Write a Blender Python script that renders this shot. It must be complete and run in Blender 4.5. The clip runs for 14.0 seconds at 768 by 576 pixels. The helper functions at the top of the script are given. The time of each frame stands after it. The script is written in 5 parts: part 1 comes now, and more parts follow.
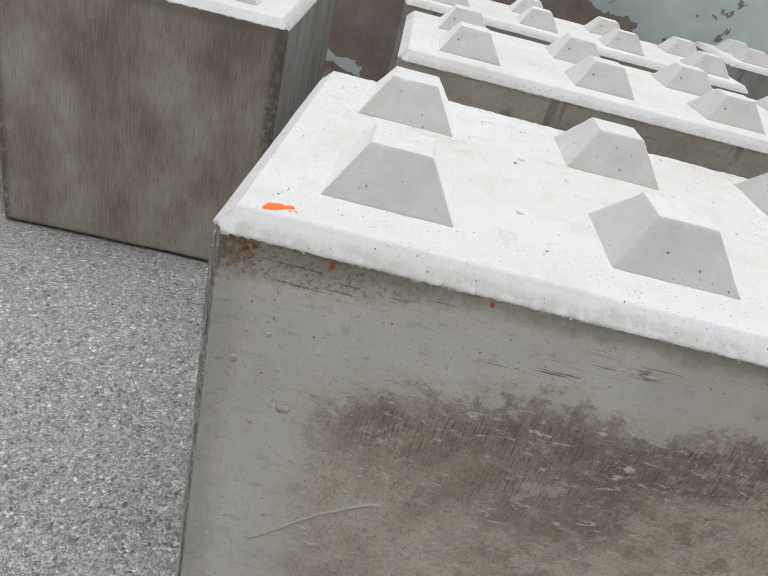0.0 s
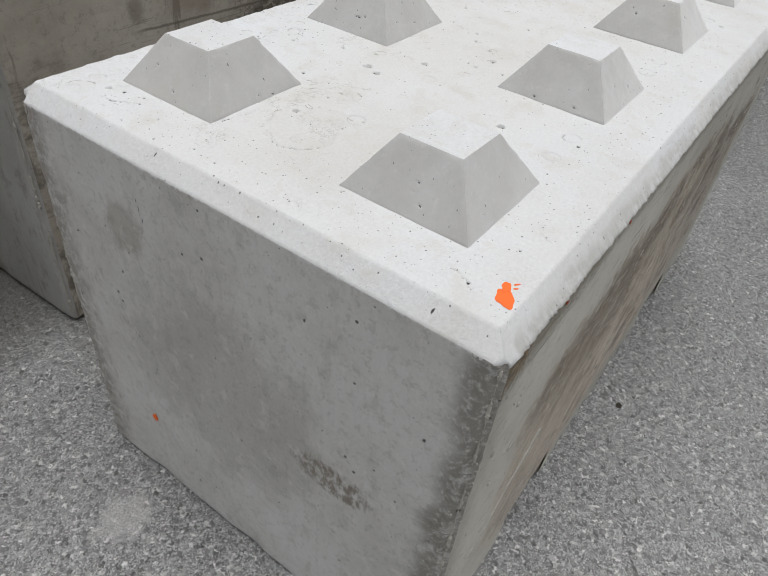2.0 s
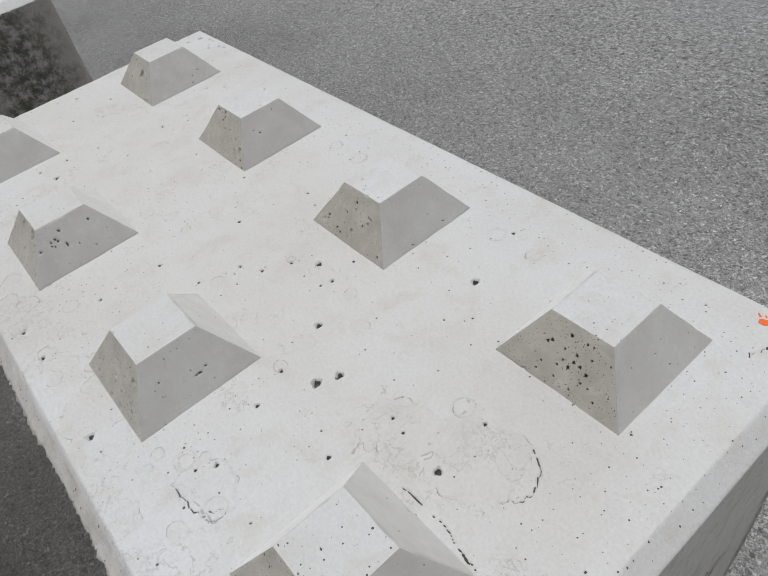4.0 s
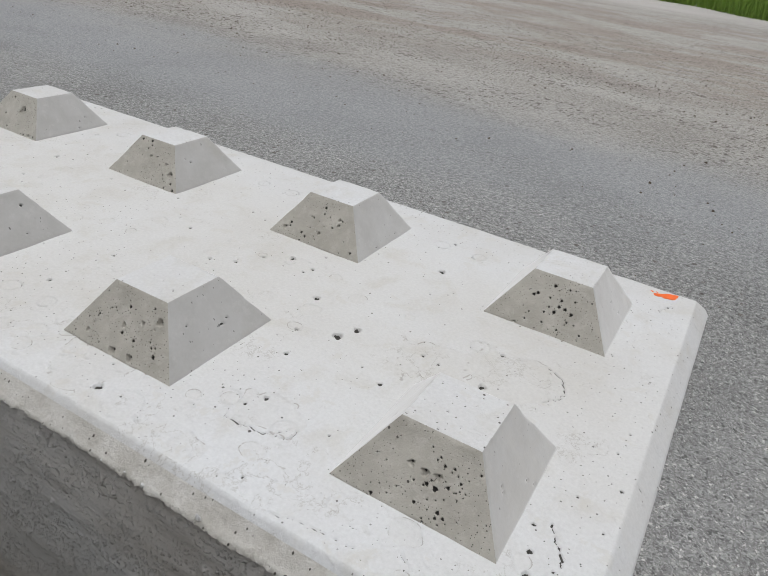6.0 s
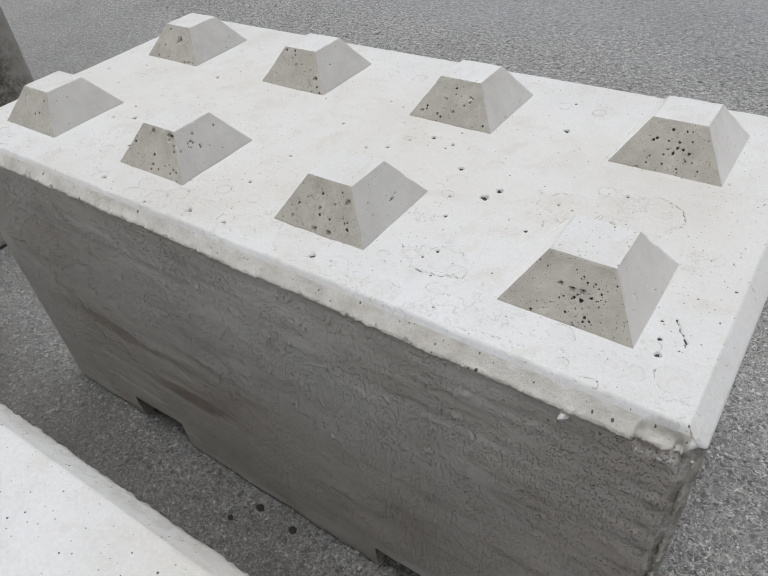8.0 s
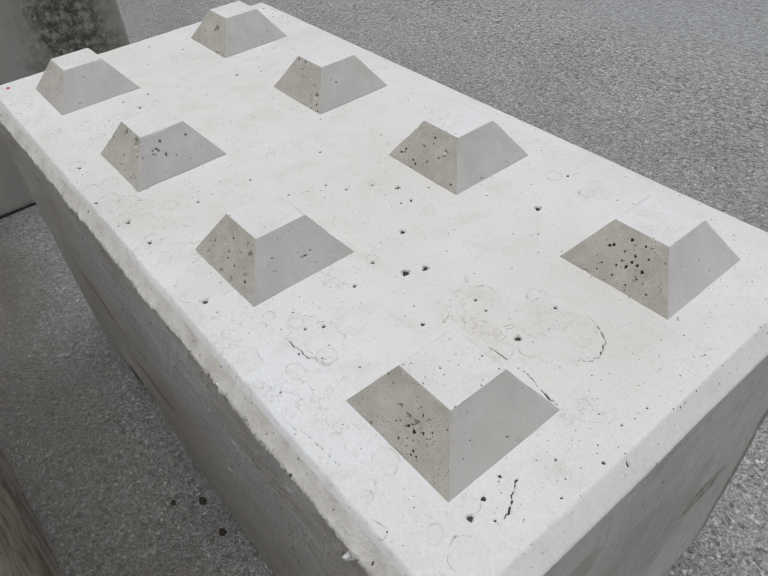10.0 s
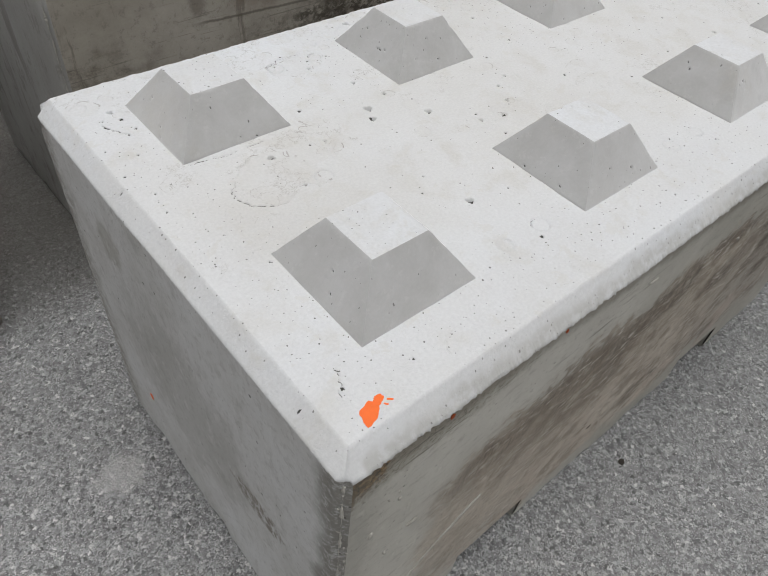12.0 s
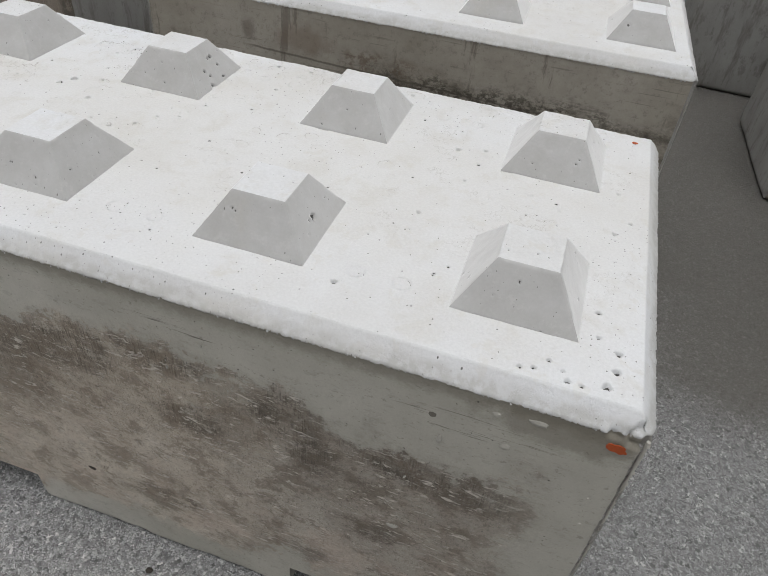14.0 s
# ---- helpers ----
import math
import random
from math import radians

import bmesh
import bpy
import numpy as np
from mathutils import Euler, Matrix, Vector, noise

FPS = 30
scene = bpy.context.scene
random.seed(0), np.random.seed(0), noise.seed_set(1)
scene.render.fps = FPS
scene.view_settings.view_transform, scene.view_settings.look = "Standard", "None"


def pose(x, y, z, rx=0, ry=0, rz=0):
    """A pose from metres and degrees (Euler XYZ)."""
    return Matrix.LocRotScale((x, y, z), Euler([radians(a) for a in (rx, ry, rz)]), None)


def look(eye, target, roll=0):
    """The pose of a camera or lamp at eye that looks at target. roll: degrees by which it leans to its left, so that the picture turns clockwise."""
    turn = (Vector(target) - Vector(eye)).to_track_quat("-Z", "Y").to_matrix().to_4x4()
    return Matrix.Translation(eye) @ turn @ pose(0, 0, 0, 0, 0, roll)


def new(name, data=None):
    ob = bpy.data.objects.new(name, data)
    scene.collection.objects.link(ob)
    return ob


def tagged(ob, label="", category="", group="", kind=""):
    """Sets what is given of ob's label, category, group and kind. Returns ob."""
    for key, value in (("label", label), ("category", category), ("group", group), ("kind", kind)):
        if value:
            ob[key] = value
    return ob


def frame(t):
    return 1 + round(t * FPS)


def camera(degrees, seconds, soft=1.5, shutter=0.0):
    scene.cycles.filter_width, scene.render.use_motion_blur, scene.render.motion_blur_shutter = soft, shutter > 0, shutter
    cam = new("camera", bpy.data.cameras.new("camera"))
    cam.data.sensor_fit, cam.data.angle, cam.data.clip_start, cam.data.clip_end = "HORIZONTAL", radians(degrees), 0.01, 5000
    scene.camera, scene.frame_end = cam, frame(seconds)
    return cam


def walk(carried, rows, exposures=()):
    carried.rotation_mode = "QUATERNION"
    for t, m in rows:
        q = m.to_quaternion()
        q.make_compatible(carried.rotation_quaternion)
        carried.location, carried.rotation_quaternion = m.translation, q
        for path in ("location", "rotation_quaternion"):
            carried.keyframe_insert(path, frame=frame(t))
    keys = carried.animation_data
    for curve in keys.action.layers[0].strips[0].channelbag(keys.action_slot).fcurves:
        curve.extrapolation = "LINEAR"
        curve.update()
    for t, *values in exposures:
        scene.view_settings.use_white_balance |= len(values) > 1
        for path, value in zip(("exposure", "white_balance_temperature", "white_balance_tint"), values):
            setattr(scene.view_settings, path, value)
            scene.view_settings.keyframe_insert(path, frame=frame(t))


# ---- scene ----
cam = camera(61.02, 14.0, soft=0.75)
ROWS = [
    (0.0, -0.0142, -0.8792, 1.1490, 58.68, -13.10, 5.19),
    (0.5, -0.1620, -0.8243, 1.1016, 52.92, -11.17, -3.75),
    (1.0, -0.3901, -0.6604, 1.1103, 50.17, -9.47, -17.57),
    (1.5, -0.5421, -0.4937, 1.1639, 49.99, -7.46, -36.45),
    (2.0, -0.6183, -0.3153, 1.2220, 48.90, -5.01, -53.99),
    (2.5, -0.5258, -0.0642, 1.2830, 47.32, -2.40, -71.66),
    (3.0, -0.4688, 0.1336, 1.3749, 47.32, 2.00, -94.52),
    (3.5, -0.4092, 0.2799, 1.4448, 45.38, 7.21, -116.53),
    (3.7, -0.3561, 0.3483, 1.4511, 43.94, 9.23, -123.65),
    (5.8, -0.1349, 0.8849, 1.3186, 60.10, -5.88, -150.01),
    (6.0, -0.1510, 0.8944, 1.2878, 60.17, -6.28, -149.46),
    (6.5, -0.1537, 0.9497, 1.3004, 57.20, -3.89, -148.86),
    (7.0, -0.1670, 1.0217, 1.3355, 54.02, -0.17, -147.51),
    (7.5, -0.1773, 1.0591, 1.3755, 51.11, 2.84, -146.20),
    (7.7, -0.1866, 1.0721, 1.3803, 50.16, 3.96, -145.67),
    (9.8, -0.2798, 0.8313, 1.4279, 47.03, 3.83, -135.92),
    (10.0, -0.3423, 0.7354, 1.4365, 47.29, 3.31, -129.34),
    (10.5, -0.5373, 0.4086, 1.4171, 46.58, -0.34, -110.01),
    (11.0, -0.5847, 0.1736, 1.3730, 42.51, -3.87, -87.21),
    (11.5, -0.5138, -0.0741, 1.3624, 40.70, -4.55, -62.66),
    (12.0, -0.3893, -0.4130, 1.3691, 42.94, -4.56, -40.07),
    (12.5, -0.0843, -0.5967, 1.3472, 46.09, -4.86, -21.70),
    (13.0, 0.3472, -0.6817, 1.3987, 47.07, -3.99, -5.49),
    (13.5, 0.8161, -0.8169, 1.4469, 48.27, -3.93, 6.75),
    (14.0, 1.1867, -0.7616, 1.4093, 48.66, -4.41, 18.22),
]
EXPOSURES = [(0.0, 0.28), (0.5, 0.34), (1.0, 0.36), (1.5, 0.25), (2.0, 0.08), (3.0, -0.18), (3.7, -0.20), (6.0, -0.14), (7.5, 0.02), (10.0, -0.07), (10.5, -0.12), (11.0, -0.08), (12.0, -0.06), (14.0, -0.01)]
walk(cam, [(t, pose(*row)) for t, *row in ROWS], EXPOSURES)

# ---- light: a bright overcast sky ----
SUN_ELEVATION, SUN_AZIMUTH = 88.0, 200.0
world = bpy.data.worlds.new("overcast")
scene.world = world
world.use_nodes = True
wn, wl = world.node_tree.nodes, world.node_tree.links
wn.clear()
sky = wn.new("ShaderNodeTexSky")
sky.sky_type, sky.sun_disc = "NISHITA", False
sky.sun_elevation, sky.sun_rotation = radians(SUN_ELEVATION), radians(SUN_AZIMUTH)
sky.air_density, sky.dust_density, sky.ozone_density = 1.0, 6.0, 1.0
pale = wn.new("ShaderNodeHueSaturation")
pale.inputs["Saturation"].default_value = 0.12
bg = wn.new("ShaderNodeBackground")
bg.inputs["Strength"].default_value = 0.125
wout = wn.new("ShaderNodeOutputWorld")
wl.new(sky.outputs["Color"], pale.inputs["Color"])
wl.new(pale.outputs["Color"], bg.inputs["Color"])
wl.new(bg.outputs["Background"], wout.inputs["Surface"])

sun = new("sun", bpy.data.lights.new("sun", "SUN"))
sun.data.energy, sun.data.angle, sun.data.color = 0.8, radians(75), (0.98, 0.99, 1.0)
a, e = radians(SUN_AZIMUTH), radians(SUN_ELEVATION)
sun.matrix_world = look((math.sin(a) * math.cos(e) * 20, math.cos(a) * math.cos(e) * 20, math.sin(e) * 20), (0, 0, 0))

# ---- materials ----


class Mat:
    """A node material with short helpers; every helper returns an output socket."""

    def __init__(self, name):
        self.mat = bpy.data.materials.new(name)
        self.mat.use_nodes = True
        self.tree = self.mat.node_tree
        self.tree.nodes.clear()
        self.out = self.tree.nodes.new("ShaderNodeOutputMaterial")
        self.bsdf = self.tree.nodes.new("ShaderNodeBsdfPrincipled")
        self.link(self.bsdf.outputs["BSDF"], self.out.inputs["Surface"])
        self.coords = self.tree.nodes.new("ShaderNodeTexCoord").outputs["Object"]

    def link(self, a, b):
        self.tree.links.new(a, b)

    def put(self, value, socket):
        if isinstance(value, (int, float)):
            socket.default_value = value
        elif isinstance(value, (tuple, list)):
            socket.default_value = (*value, 1.0) if len(value) == 3 and socket.type == "RGBA" else value
        else:
            self.link(value, socket)

    def map(self, vec=None, scale=(1, 1, 1), move=(0, 0, 0), turn=(0, 0, 0)):
        n = self.tree.nodes.new("ShaderNodeMapping")
        self.link(self.coords if vec is None else vec, n.inputs["Vector"])
        n.inputs["Scale"].default_value, n.inputs["Location"].default_value = scale, move
        n.inputs["Rotation"].default_value = [radians(v) for v in turn]
        return n.outputs["Vector"]

    def shifted(self):
        """The object's coordinates, shifted by its own random number."""
        info = self.tree.nodes.new("ShaderNodeObjectInfo")
        s = self.math("MULTIPLY", info.outputs["Random"], 17.0)
        n = self.tree.nodes.new("ShaderNodeVectorMath")
        n.operation = "ADD"
        self.link(self.coords, n.inputs[0])
        self.link(s, n.inputs[1])
        return n.outputs["Vector"]

    def noise(self, vec, scale, detail=4.0, rough=0.55, warp=0.0):
        n = self.tree.nodes.new("ShaderNodeTexNoise")
        self.link(vec, n.inputs["Vector"])
        n.inputs["Scale"].default_value, n.inputs["Detail"].default_value = scale, detail
        n.inputs["Roughness"].default_value, n.inputs["Distortion"].default_value = rough, warp
        return n.outputs["Fac"]

    def cells(self, vec, scale, feature="F1", out="Distance", random_=1.0):
        n = self.tree.nodes.new("ShaderNodeTexVoronoi")
        n.feature = feature
        self.link(vec, n.inputs["Vector"])
        n.inputs["Scale"].default_value, n.inputs["Randomness"].default_value = scale, random_
        return n.outputs[out]

    def soil_shade(self, colour, below, soil=(0.085, 0.078, 0.068)):
        """Darkens air holes and cracks by depth: inner shade painted in, with caught soil."""
        n = self.tree.nodes.new("ShaderNodeAttribute")
        n.attribute_name = "soil_shade"
        return self.mix(self.math("MULTIPLY", self.step(n.outputs["Fac"], 0.55, 0.80), below), colour, soil)

    def spot(self, u, v, cu, cv, ru, rv, ragged, sharp=0.3):
        """A blotch round (cu, cv) with a ragged rim, 1 inside and 0 outside."""
        du = self.math("DIVIDE", self.math("SUBTRACT", u, cu), ru)
        dv = self.math("DIVIDE", self.math("SUBTRACT", v, cv), rv)
        d = self.math("SQRT", self.math("ADD", self.math("MULTIPLY", du, du), self.math("MULTIPLY", dv, dv)))
        d = self.math("ADD", d, self.math("MULTIPLY", self.math("SUBTRACT", ragged, 0.5), 2.2))
        return self.step(d, 1.0 + sharp, 1.0 - sharp)

    def split(self, vec):
        n = self.tree.nodes.new("ShaderNodeSeparateXYZ")
        self.link(vec, n.inputs[0])
        return n.outputs["X"], n.outputs["Y"], n.outputs["Z"]

    def flat(self, a, b):
        """A vector of two coordinates, for patterns that lie in a plane."""
        n = self.tree.nodes.new("ShaderNodeCombineXYZ")
        self.link(a, n.inputs[0])
        self.link(b, n.inputs[1])
        return n.outputs["Vector"]

    def red(self, colour):
        n = self.tree.nodes.new("ShaderNodeSeparateColor")
        self.link(colour, n.inputs[0])
        return n.outputs["Red"], n.outputs["Green"], n.outputs["Blue"]

    def math(self, op, a, b=0.0, clamp=False):
        n = self.tree.nodes.new("ShaderNodeMath")
        n.operation, n.use_clamp = op, clamp
        self.put(a, n.inputs[0])
        self.put(b, n.inputs[1])
        return n.outputs[0]

    def step(self, value, lo, hi):
        """Smooth step from 0 at lo to 1 at hi (falls where lo > hi)."""
        n = self.tree.nodes.new("ShaderNodeMapRange")
        n.interpolation_type = "SMOOTHSTEP"
        self.put(value, n.inputs["Value"])
        if lo <= hi:
            n.inputs["From Min"].default_value, n.inputs["From Max"].default_value = lo, hi
        else:
            n.inputs["From Min"].default_value, n.inputs["From Max"].default_value = hi, lo
            n.inputs["To Min"].default_value, n.inputs["To Max"].default_value = 1.0, 0.0
        return n.outputs["Result"]

    def mix(self, fac, a, b, blend="MIX"):
        n = self.tree.nodes.new("ShaderNodeMix")
        n.data_type, n.blend_type = "RGBA", blend
        self.put(fac, n.inputs["Factor"])
        self.put(a, n.inputs[6])
        self.put(b, n.inputs[7])
        return n.outputs[2]

    def ramp(self, fac, *stops):
        n = self.tree.nodes.new("ShaderNodeValToRGB")
        self.link(fac, n.inputs["Fac"])
        e = n.color_ramp.elements
        while len(e) < len(stops):
            e.new(0.5)
        for el, (p, c) in zip(e, stops):
            el.position, el.color = p, (*c, 1) if isinstance(c, tuple) else (c, c, c, 1)
        return n.outputs["Color"]

    def bump(self, height, strength, distance, below=None):
        n = self.tree.nodes.new("ShaderNodeBump")
        n.inputs["Strength"].default_value, n.inputs["Distance"].default_value = strength, distance
        self.link(height, n.inputs["Height"])
        if below is not None:
            self.link(below, n.inputs["Normal"])
        return n.outputs["Normal"]

    def finish(self, colour, rough=0.9, normal=None, specular=0.3, sheen=0.0):
        self.put(colour, self.bsdf.inputs["Base Color"])
        self.put(rough, self.bsdf.inputs["Roughness"])
        self.bsdf.inputs["Specular IOR Level"].default_value = specular
        self.bsdf.inputs["Sheen Weight"].default_value, self.bsdf.inputs["Sheen Roughness"].default_value = sheen, 0.5
        if normal is not None:
            self.link(normal, self.bsdf.inputs["Normal"])
        return self.mat


def pinholes(m, vec, scale, size, share):
    """A mask of small round air holes over the plane of vec's x and y: share of the cells hold one."""
    n = m.tree.nodes.new("ShaderNodeTexVoronoi")
    n.voronoi_dimensions = "2D"
    m.link(vec, n.inputs["Vector"])
    n.inputs["Scale"].default_value = scale
    r, g, b = m.red(n.outputs["Color"])
    radius = m.math("MULTIPLY", m.math("ADD", m.math("MULTIPLY", m.math("MULTIPLY", b, b), 0.6), 0.4), size * scale)
    hole = m.math("LESS_THAN", n.outputs["Distance"], radius)
    return m.math("MULTIPLY", hole, m.math("LESS_THAN", r, share))


def domes(m, vec, scale, size, share):
    """Round crumbs standing on the plane of vec's x and y, as heights from 0 to 1."""
    n = m.tree.nodes.new("ShaderNodeTexVoronoi")
    n.voronoi_dimensions = "2D"
    m.link(vec, n.inputs["Vector"])
    n.inputs["Scale"].default_value = scale
    r, g, b = m.red(n.outputs["Color"])
    radius = m.math("MULTIPLY", m.math("ADD", m.math("MULTIPLY", b, 0.6), 0.4), size * scale)
    dome = m.step(m.math("DIVIDE", n.outputs["Distance"], radius), 1.0, 0.15)
    return m.math("MULTIPLY", dome, m.math("LESS_THAN", r, share))


def mat_cast_top():
    """Pale smooth cast face of the block's top and studs."""
    m = Mat("pale cast concrete")
    v = m.shifted()
    big = m.noise(v, 3.2, 5, 0.6)
    mid = m.noise(v, 14, 6, 0.65, 0.4)
    fine = m.noise(v, 240, 3, 0.7)
    c = m.ramp(big, (0.3, (0.565, 0.562, 0.55)), (0.5, (0.612, 0.618, 0.622)), (0.72, (0.642, 0.657, 0.674)))
    cream = m.spot(m.split(m.coords)[0], m.split(m.coords)[1], 0.85, 0.42, 0.80, 0.27, m.noise(v, 4.5, 5, 0.6), 0.6)
    c = m.mix(m.math("MULTIPLY", cream, 0.30), c, (0.605, 0.590, 0.552))
    c = m.mix(m.math("MULTIPLY", m.step(mid, 0.50, 0.70), 0.42), c, (0.53, 0.512, 0.47))
    c = m.mix(m.math("MULTIPLY", m.step(m.noise(v, 34, 5, 0.7), 0.60, 0.75), 0.25), c, (0.47, 0.46, 0.43))
    c = m.mix(0.16, c, m.ramp(fine, (0.3, 0.35), (0.7, 1.0)), "MULTIPLY")
    flake = m.noise(m.map(v, (1, 1, 0.3)), 26, 7, 0.66, 0.3)
    line = m.math("MULTIPLY", m.step(m.math("ABSOLUTE", m.math("SUBTRACT", flake, 0.53)), 0.011, 0.004), m.math("MULTIPLY", m.step(m.noise(v, 6.5, 4, 0.6), 0.55, 0.60), m.step(m.split(m.coords)[1], 0.16, 0.34)))
    c = m.mix(m.math("MULTIPLY", line, 0.42), c, (0.27, 0.25, 0.215))
    c = m.mix(m.math("MULTIPLY", m.step(flake, 0.60, 0.63), 0.22), c, (0.50, 0.475, 0.42))
    lost = m.tree.nodes.new("ShaderNodeAttribute")
    lost.attribute_name = "flake"
    lost = lost.outputs["Fac"]
    c = m.mix(m.math("MULTIPLY", m.step(lost, 0.15, 0.75), 0.09), c, (0.46, 0.435, 0.385))
    # flake rims darkened: edge shade painted in where the relief shows little
    rim = m.math("MULTIPLY", m.step(lost, 0.10, 0.30), m.step(lost, 0.70, 0.45))
    c = m.mix(m.math("MULTIPLY", m.math("MULTIPLY", rim, m.step(m.noise(v, 40, 4, 0.7), 0.50, 0.58)), 0.55), c, (0.24, 0.222, 0.19))
    few = m.step(m.noise(v, 3.4, 3, 0.5), 0.48, 0.58)
    small = m.math("MULTIPLY", pinholes(m, v, 85, 0.0011, 0.34), few)
    holes = m.math("MAXIMUM", m.math("MAXIMUM", small, pinholes(m, v, 33, 0.0014, 0.34)), pinholes(m, v, 14, 0.0024, 0.10))
    c = m.mix(m.math("MULTIPLY", holes, 0.9), c, (0.055, 0.05, 0.045))
    c = m.soil_shade(c, 0.95, (0.045, 0.042, 0.037))
    x, y, z = m.split(m.coords)
    low = m.math("MULTIPLY", m.step(m.math("ADD", z, m.math("MULTIPLY", m.math("SUBTRACT", mid, 0.5), 0.03)), 0.792, 0.778), m.math("MULTIPLY", m.step(z, 0.5, 0.6), m.step(x, 0.026, 0.034)))
    grime = m.math("MULTIPLY", low, m.step(m.noise(v, 60, 7, 0.78), 0.40, 0.56))
    c = m.mix(m.math("MULTIPLY", grime, 0.52), c, (0.34, 0.325, 0.29))
    specks = m.math("MULTIPLY", m.math("MULTIPLY", pinholes(m, m.flat(m.split(v)[0], m.split(v)[2]), 120, 0.0010, 0.28), low), m.step(m.noise(v, 11, 3, 0.5), 0.44, 0.54))
    c = m.mix(m.math("MULTIPLY", specks, 0.85), c, (0.07, 0.063, 0.055))
    # sloped chamfer greyed besides the grime: its shade put into the colour
    c = m.mix(m.math("MULTIPLY", low, 0.32), c, (0.40, 0.398, 0.39))
    n = m.bump(m.math("SUBTRACT", 1.0, holes), 0.9, 0.0015)
    n = m.bump(mid, 0.25, 0.004, n)
    n = m.bump(m.step(flake, 0.51, 0.55), 0.35, 0.0012, n)
    n = m.bump(fine, 0.25, 0.0016, n)
    return m.finish(c, m.ramp(mid, (0.3, 0.72), (0.7, 0.9)), n, 0.35)


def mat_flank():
    """Formed stud flank, smoother than the top; its darker grey is painted shade."""
    m = Mat("shaded cast flank")
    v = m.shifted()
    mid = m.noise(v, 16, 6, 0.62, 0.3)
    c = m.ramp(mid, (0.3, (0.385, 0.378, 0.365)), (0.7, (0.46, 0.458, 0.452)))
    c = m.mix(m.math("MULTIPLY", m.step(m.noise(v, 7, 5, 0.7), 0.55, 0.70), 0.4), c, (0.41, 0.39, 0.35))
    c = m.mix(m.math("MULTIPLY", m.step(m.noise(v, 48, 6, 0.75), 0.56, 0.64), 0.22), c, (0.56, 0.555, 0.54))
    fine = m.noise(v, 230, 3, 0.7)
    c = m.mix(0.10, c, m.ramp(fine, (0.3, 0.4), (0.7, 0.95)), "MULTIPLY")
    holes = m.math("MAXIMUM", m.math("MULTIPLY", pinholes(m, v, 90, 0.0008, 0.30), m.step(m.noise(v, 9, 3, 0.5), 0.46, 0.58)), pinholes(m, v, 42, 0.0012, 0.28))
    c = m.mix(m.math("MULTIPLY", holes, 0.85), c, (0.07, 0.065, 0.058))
    c = m.soil_shade(c, 0.95, (0.045, 0.042, 0.037))
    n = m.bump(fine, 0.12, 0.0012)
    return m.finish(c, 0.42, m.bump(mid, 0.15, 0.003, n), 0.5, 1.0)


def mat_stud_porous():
    """Stud flank with many air holes, a little warmer; darker tone is painted shade."""
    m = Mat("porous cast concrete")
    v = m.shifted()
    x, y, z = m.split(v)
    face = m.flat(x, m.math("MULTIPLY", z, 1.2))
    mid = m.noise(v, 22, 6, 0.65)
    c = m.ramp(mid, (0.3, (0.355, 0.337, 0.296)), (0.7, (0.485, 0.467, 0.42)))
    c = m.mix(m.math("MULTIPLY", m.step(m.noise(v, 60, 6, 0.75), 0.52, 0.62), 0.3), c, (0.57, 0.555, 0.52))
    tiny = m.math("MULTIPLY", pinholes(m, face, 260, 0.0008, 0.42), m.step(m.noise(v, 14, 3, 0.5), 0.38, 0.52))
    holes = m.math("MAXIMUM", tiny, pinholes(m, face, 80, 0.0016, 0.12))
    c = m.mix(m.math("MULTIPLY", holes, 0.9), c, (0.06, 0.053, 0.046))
    c = m.soil_shade(c, 0.95, (0.045, 0.042, 0.037))
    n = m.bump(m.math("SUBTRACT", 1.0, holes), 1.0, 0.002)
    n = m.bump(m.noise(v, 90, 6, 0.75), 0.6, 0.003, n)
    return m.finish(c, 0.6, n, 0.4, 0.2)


SCOURED = [
    (0.28, 0.53, 0.09, 0.045), (0.45, 0.58, 0.13, 0.055), (0.52, 0.46, 0.13, 0.08), (0.66, 0.58, 0.12, 0.055), (0.75, 0.60, 0.05, 0.065),
    (0.90, 0.645, 0.09, 0.045), (1.02, 0.665, 0.06, 0.022), (1.11, 0.60, 0.06, 0.06), (1.24, 0.61, 0.06, 0.055), (1.32, 0.565, 0.09, 0.05),
    (1.41, 0.55, 0.07, 0.05), (1.155, 0.51, 0.045, 0.045), (0.925, 0.50, 0.06, 0.04), (0.83, 0.20, 0.10, 0.04), (1.267, 0.345, 0.07, 0.03), (1.137, 0.18, 0.06, 0.025),
]


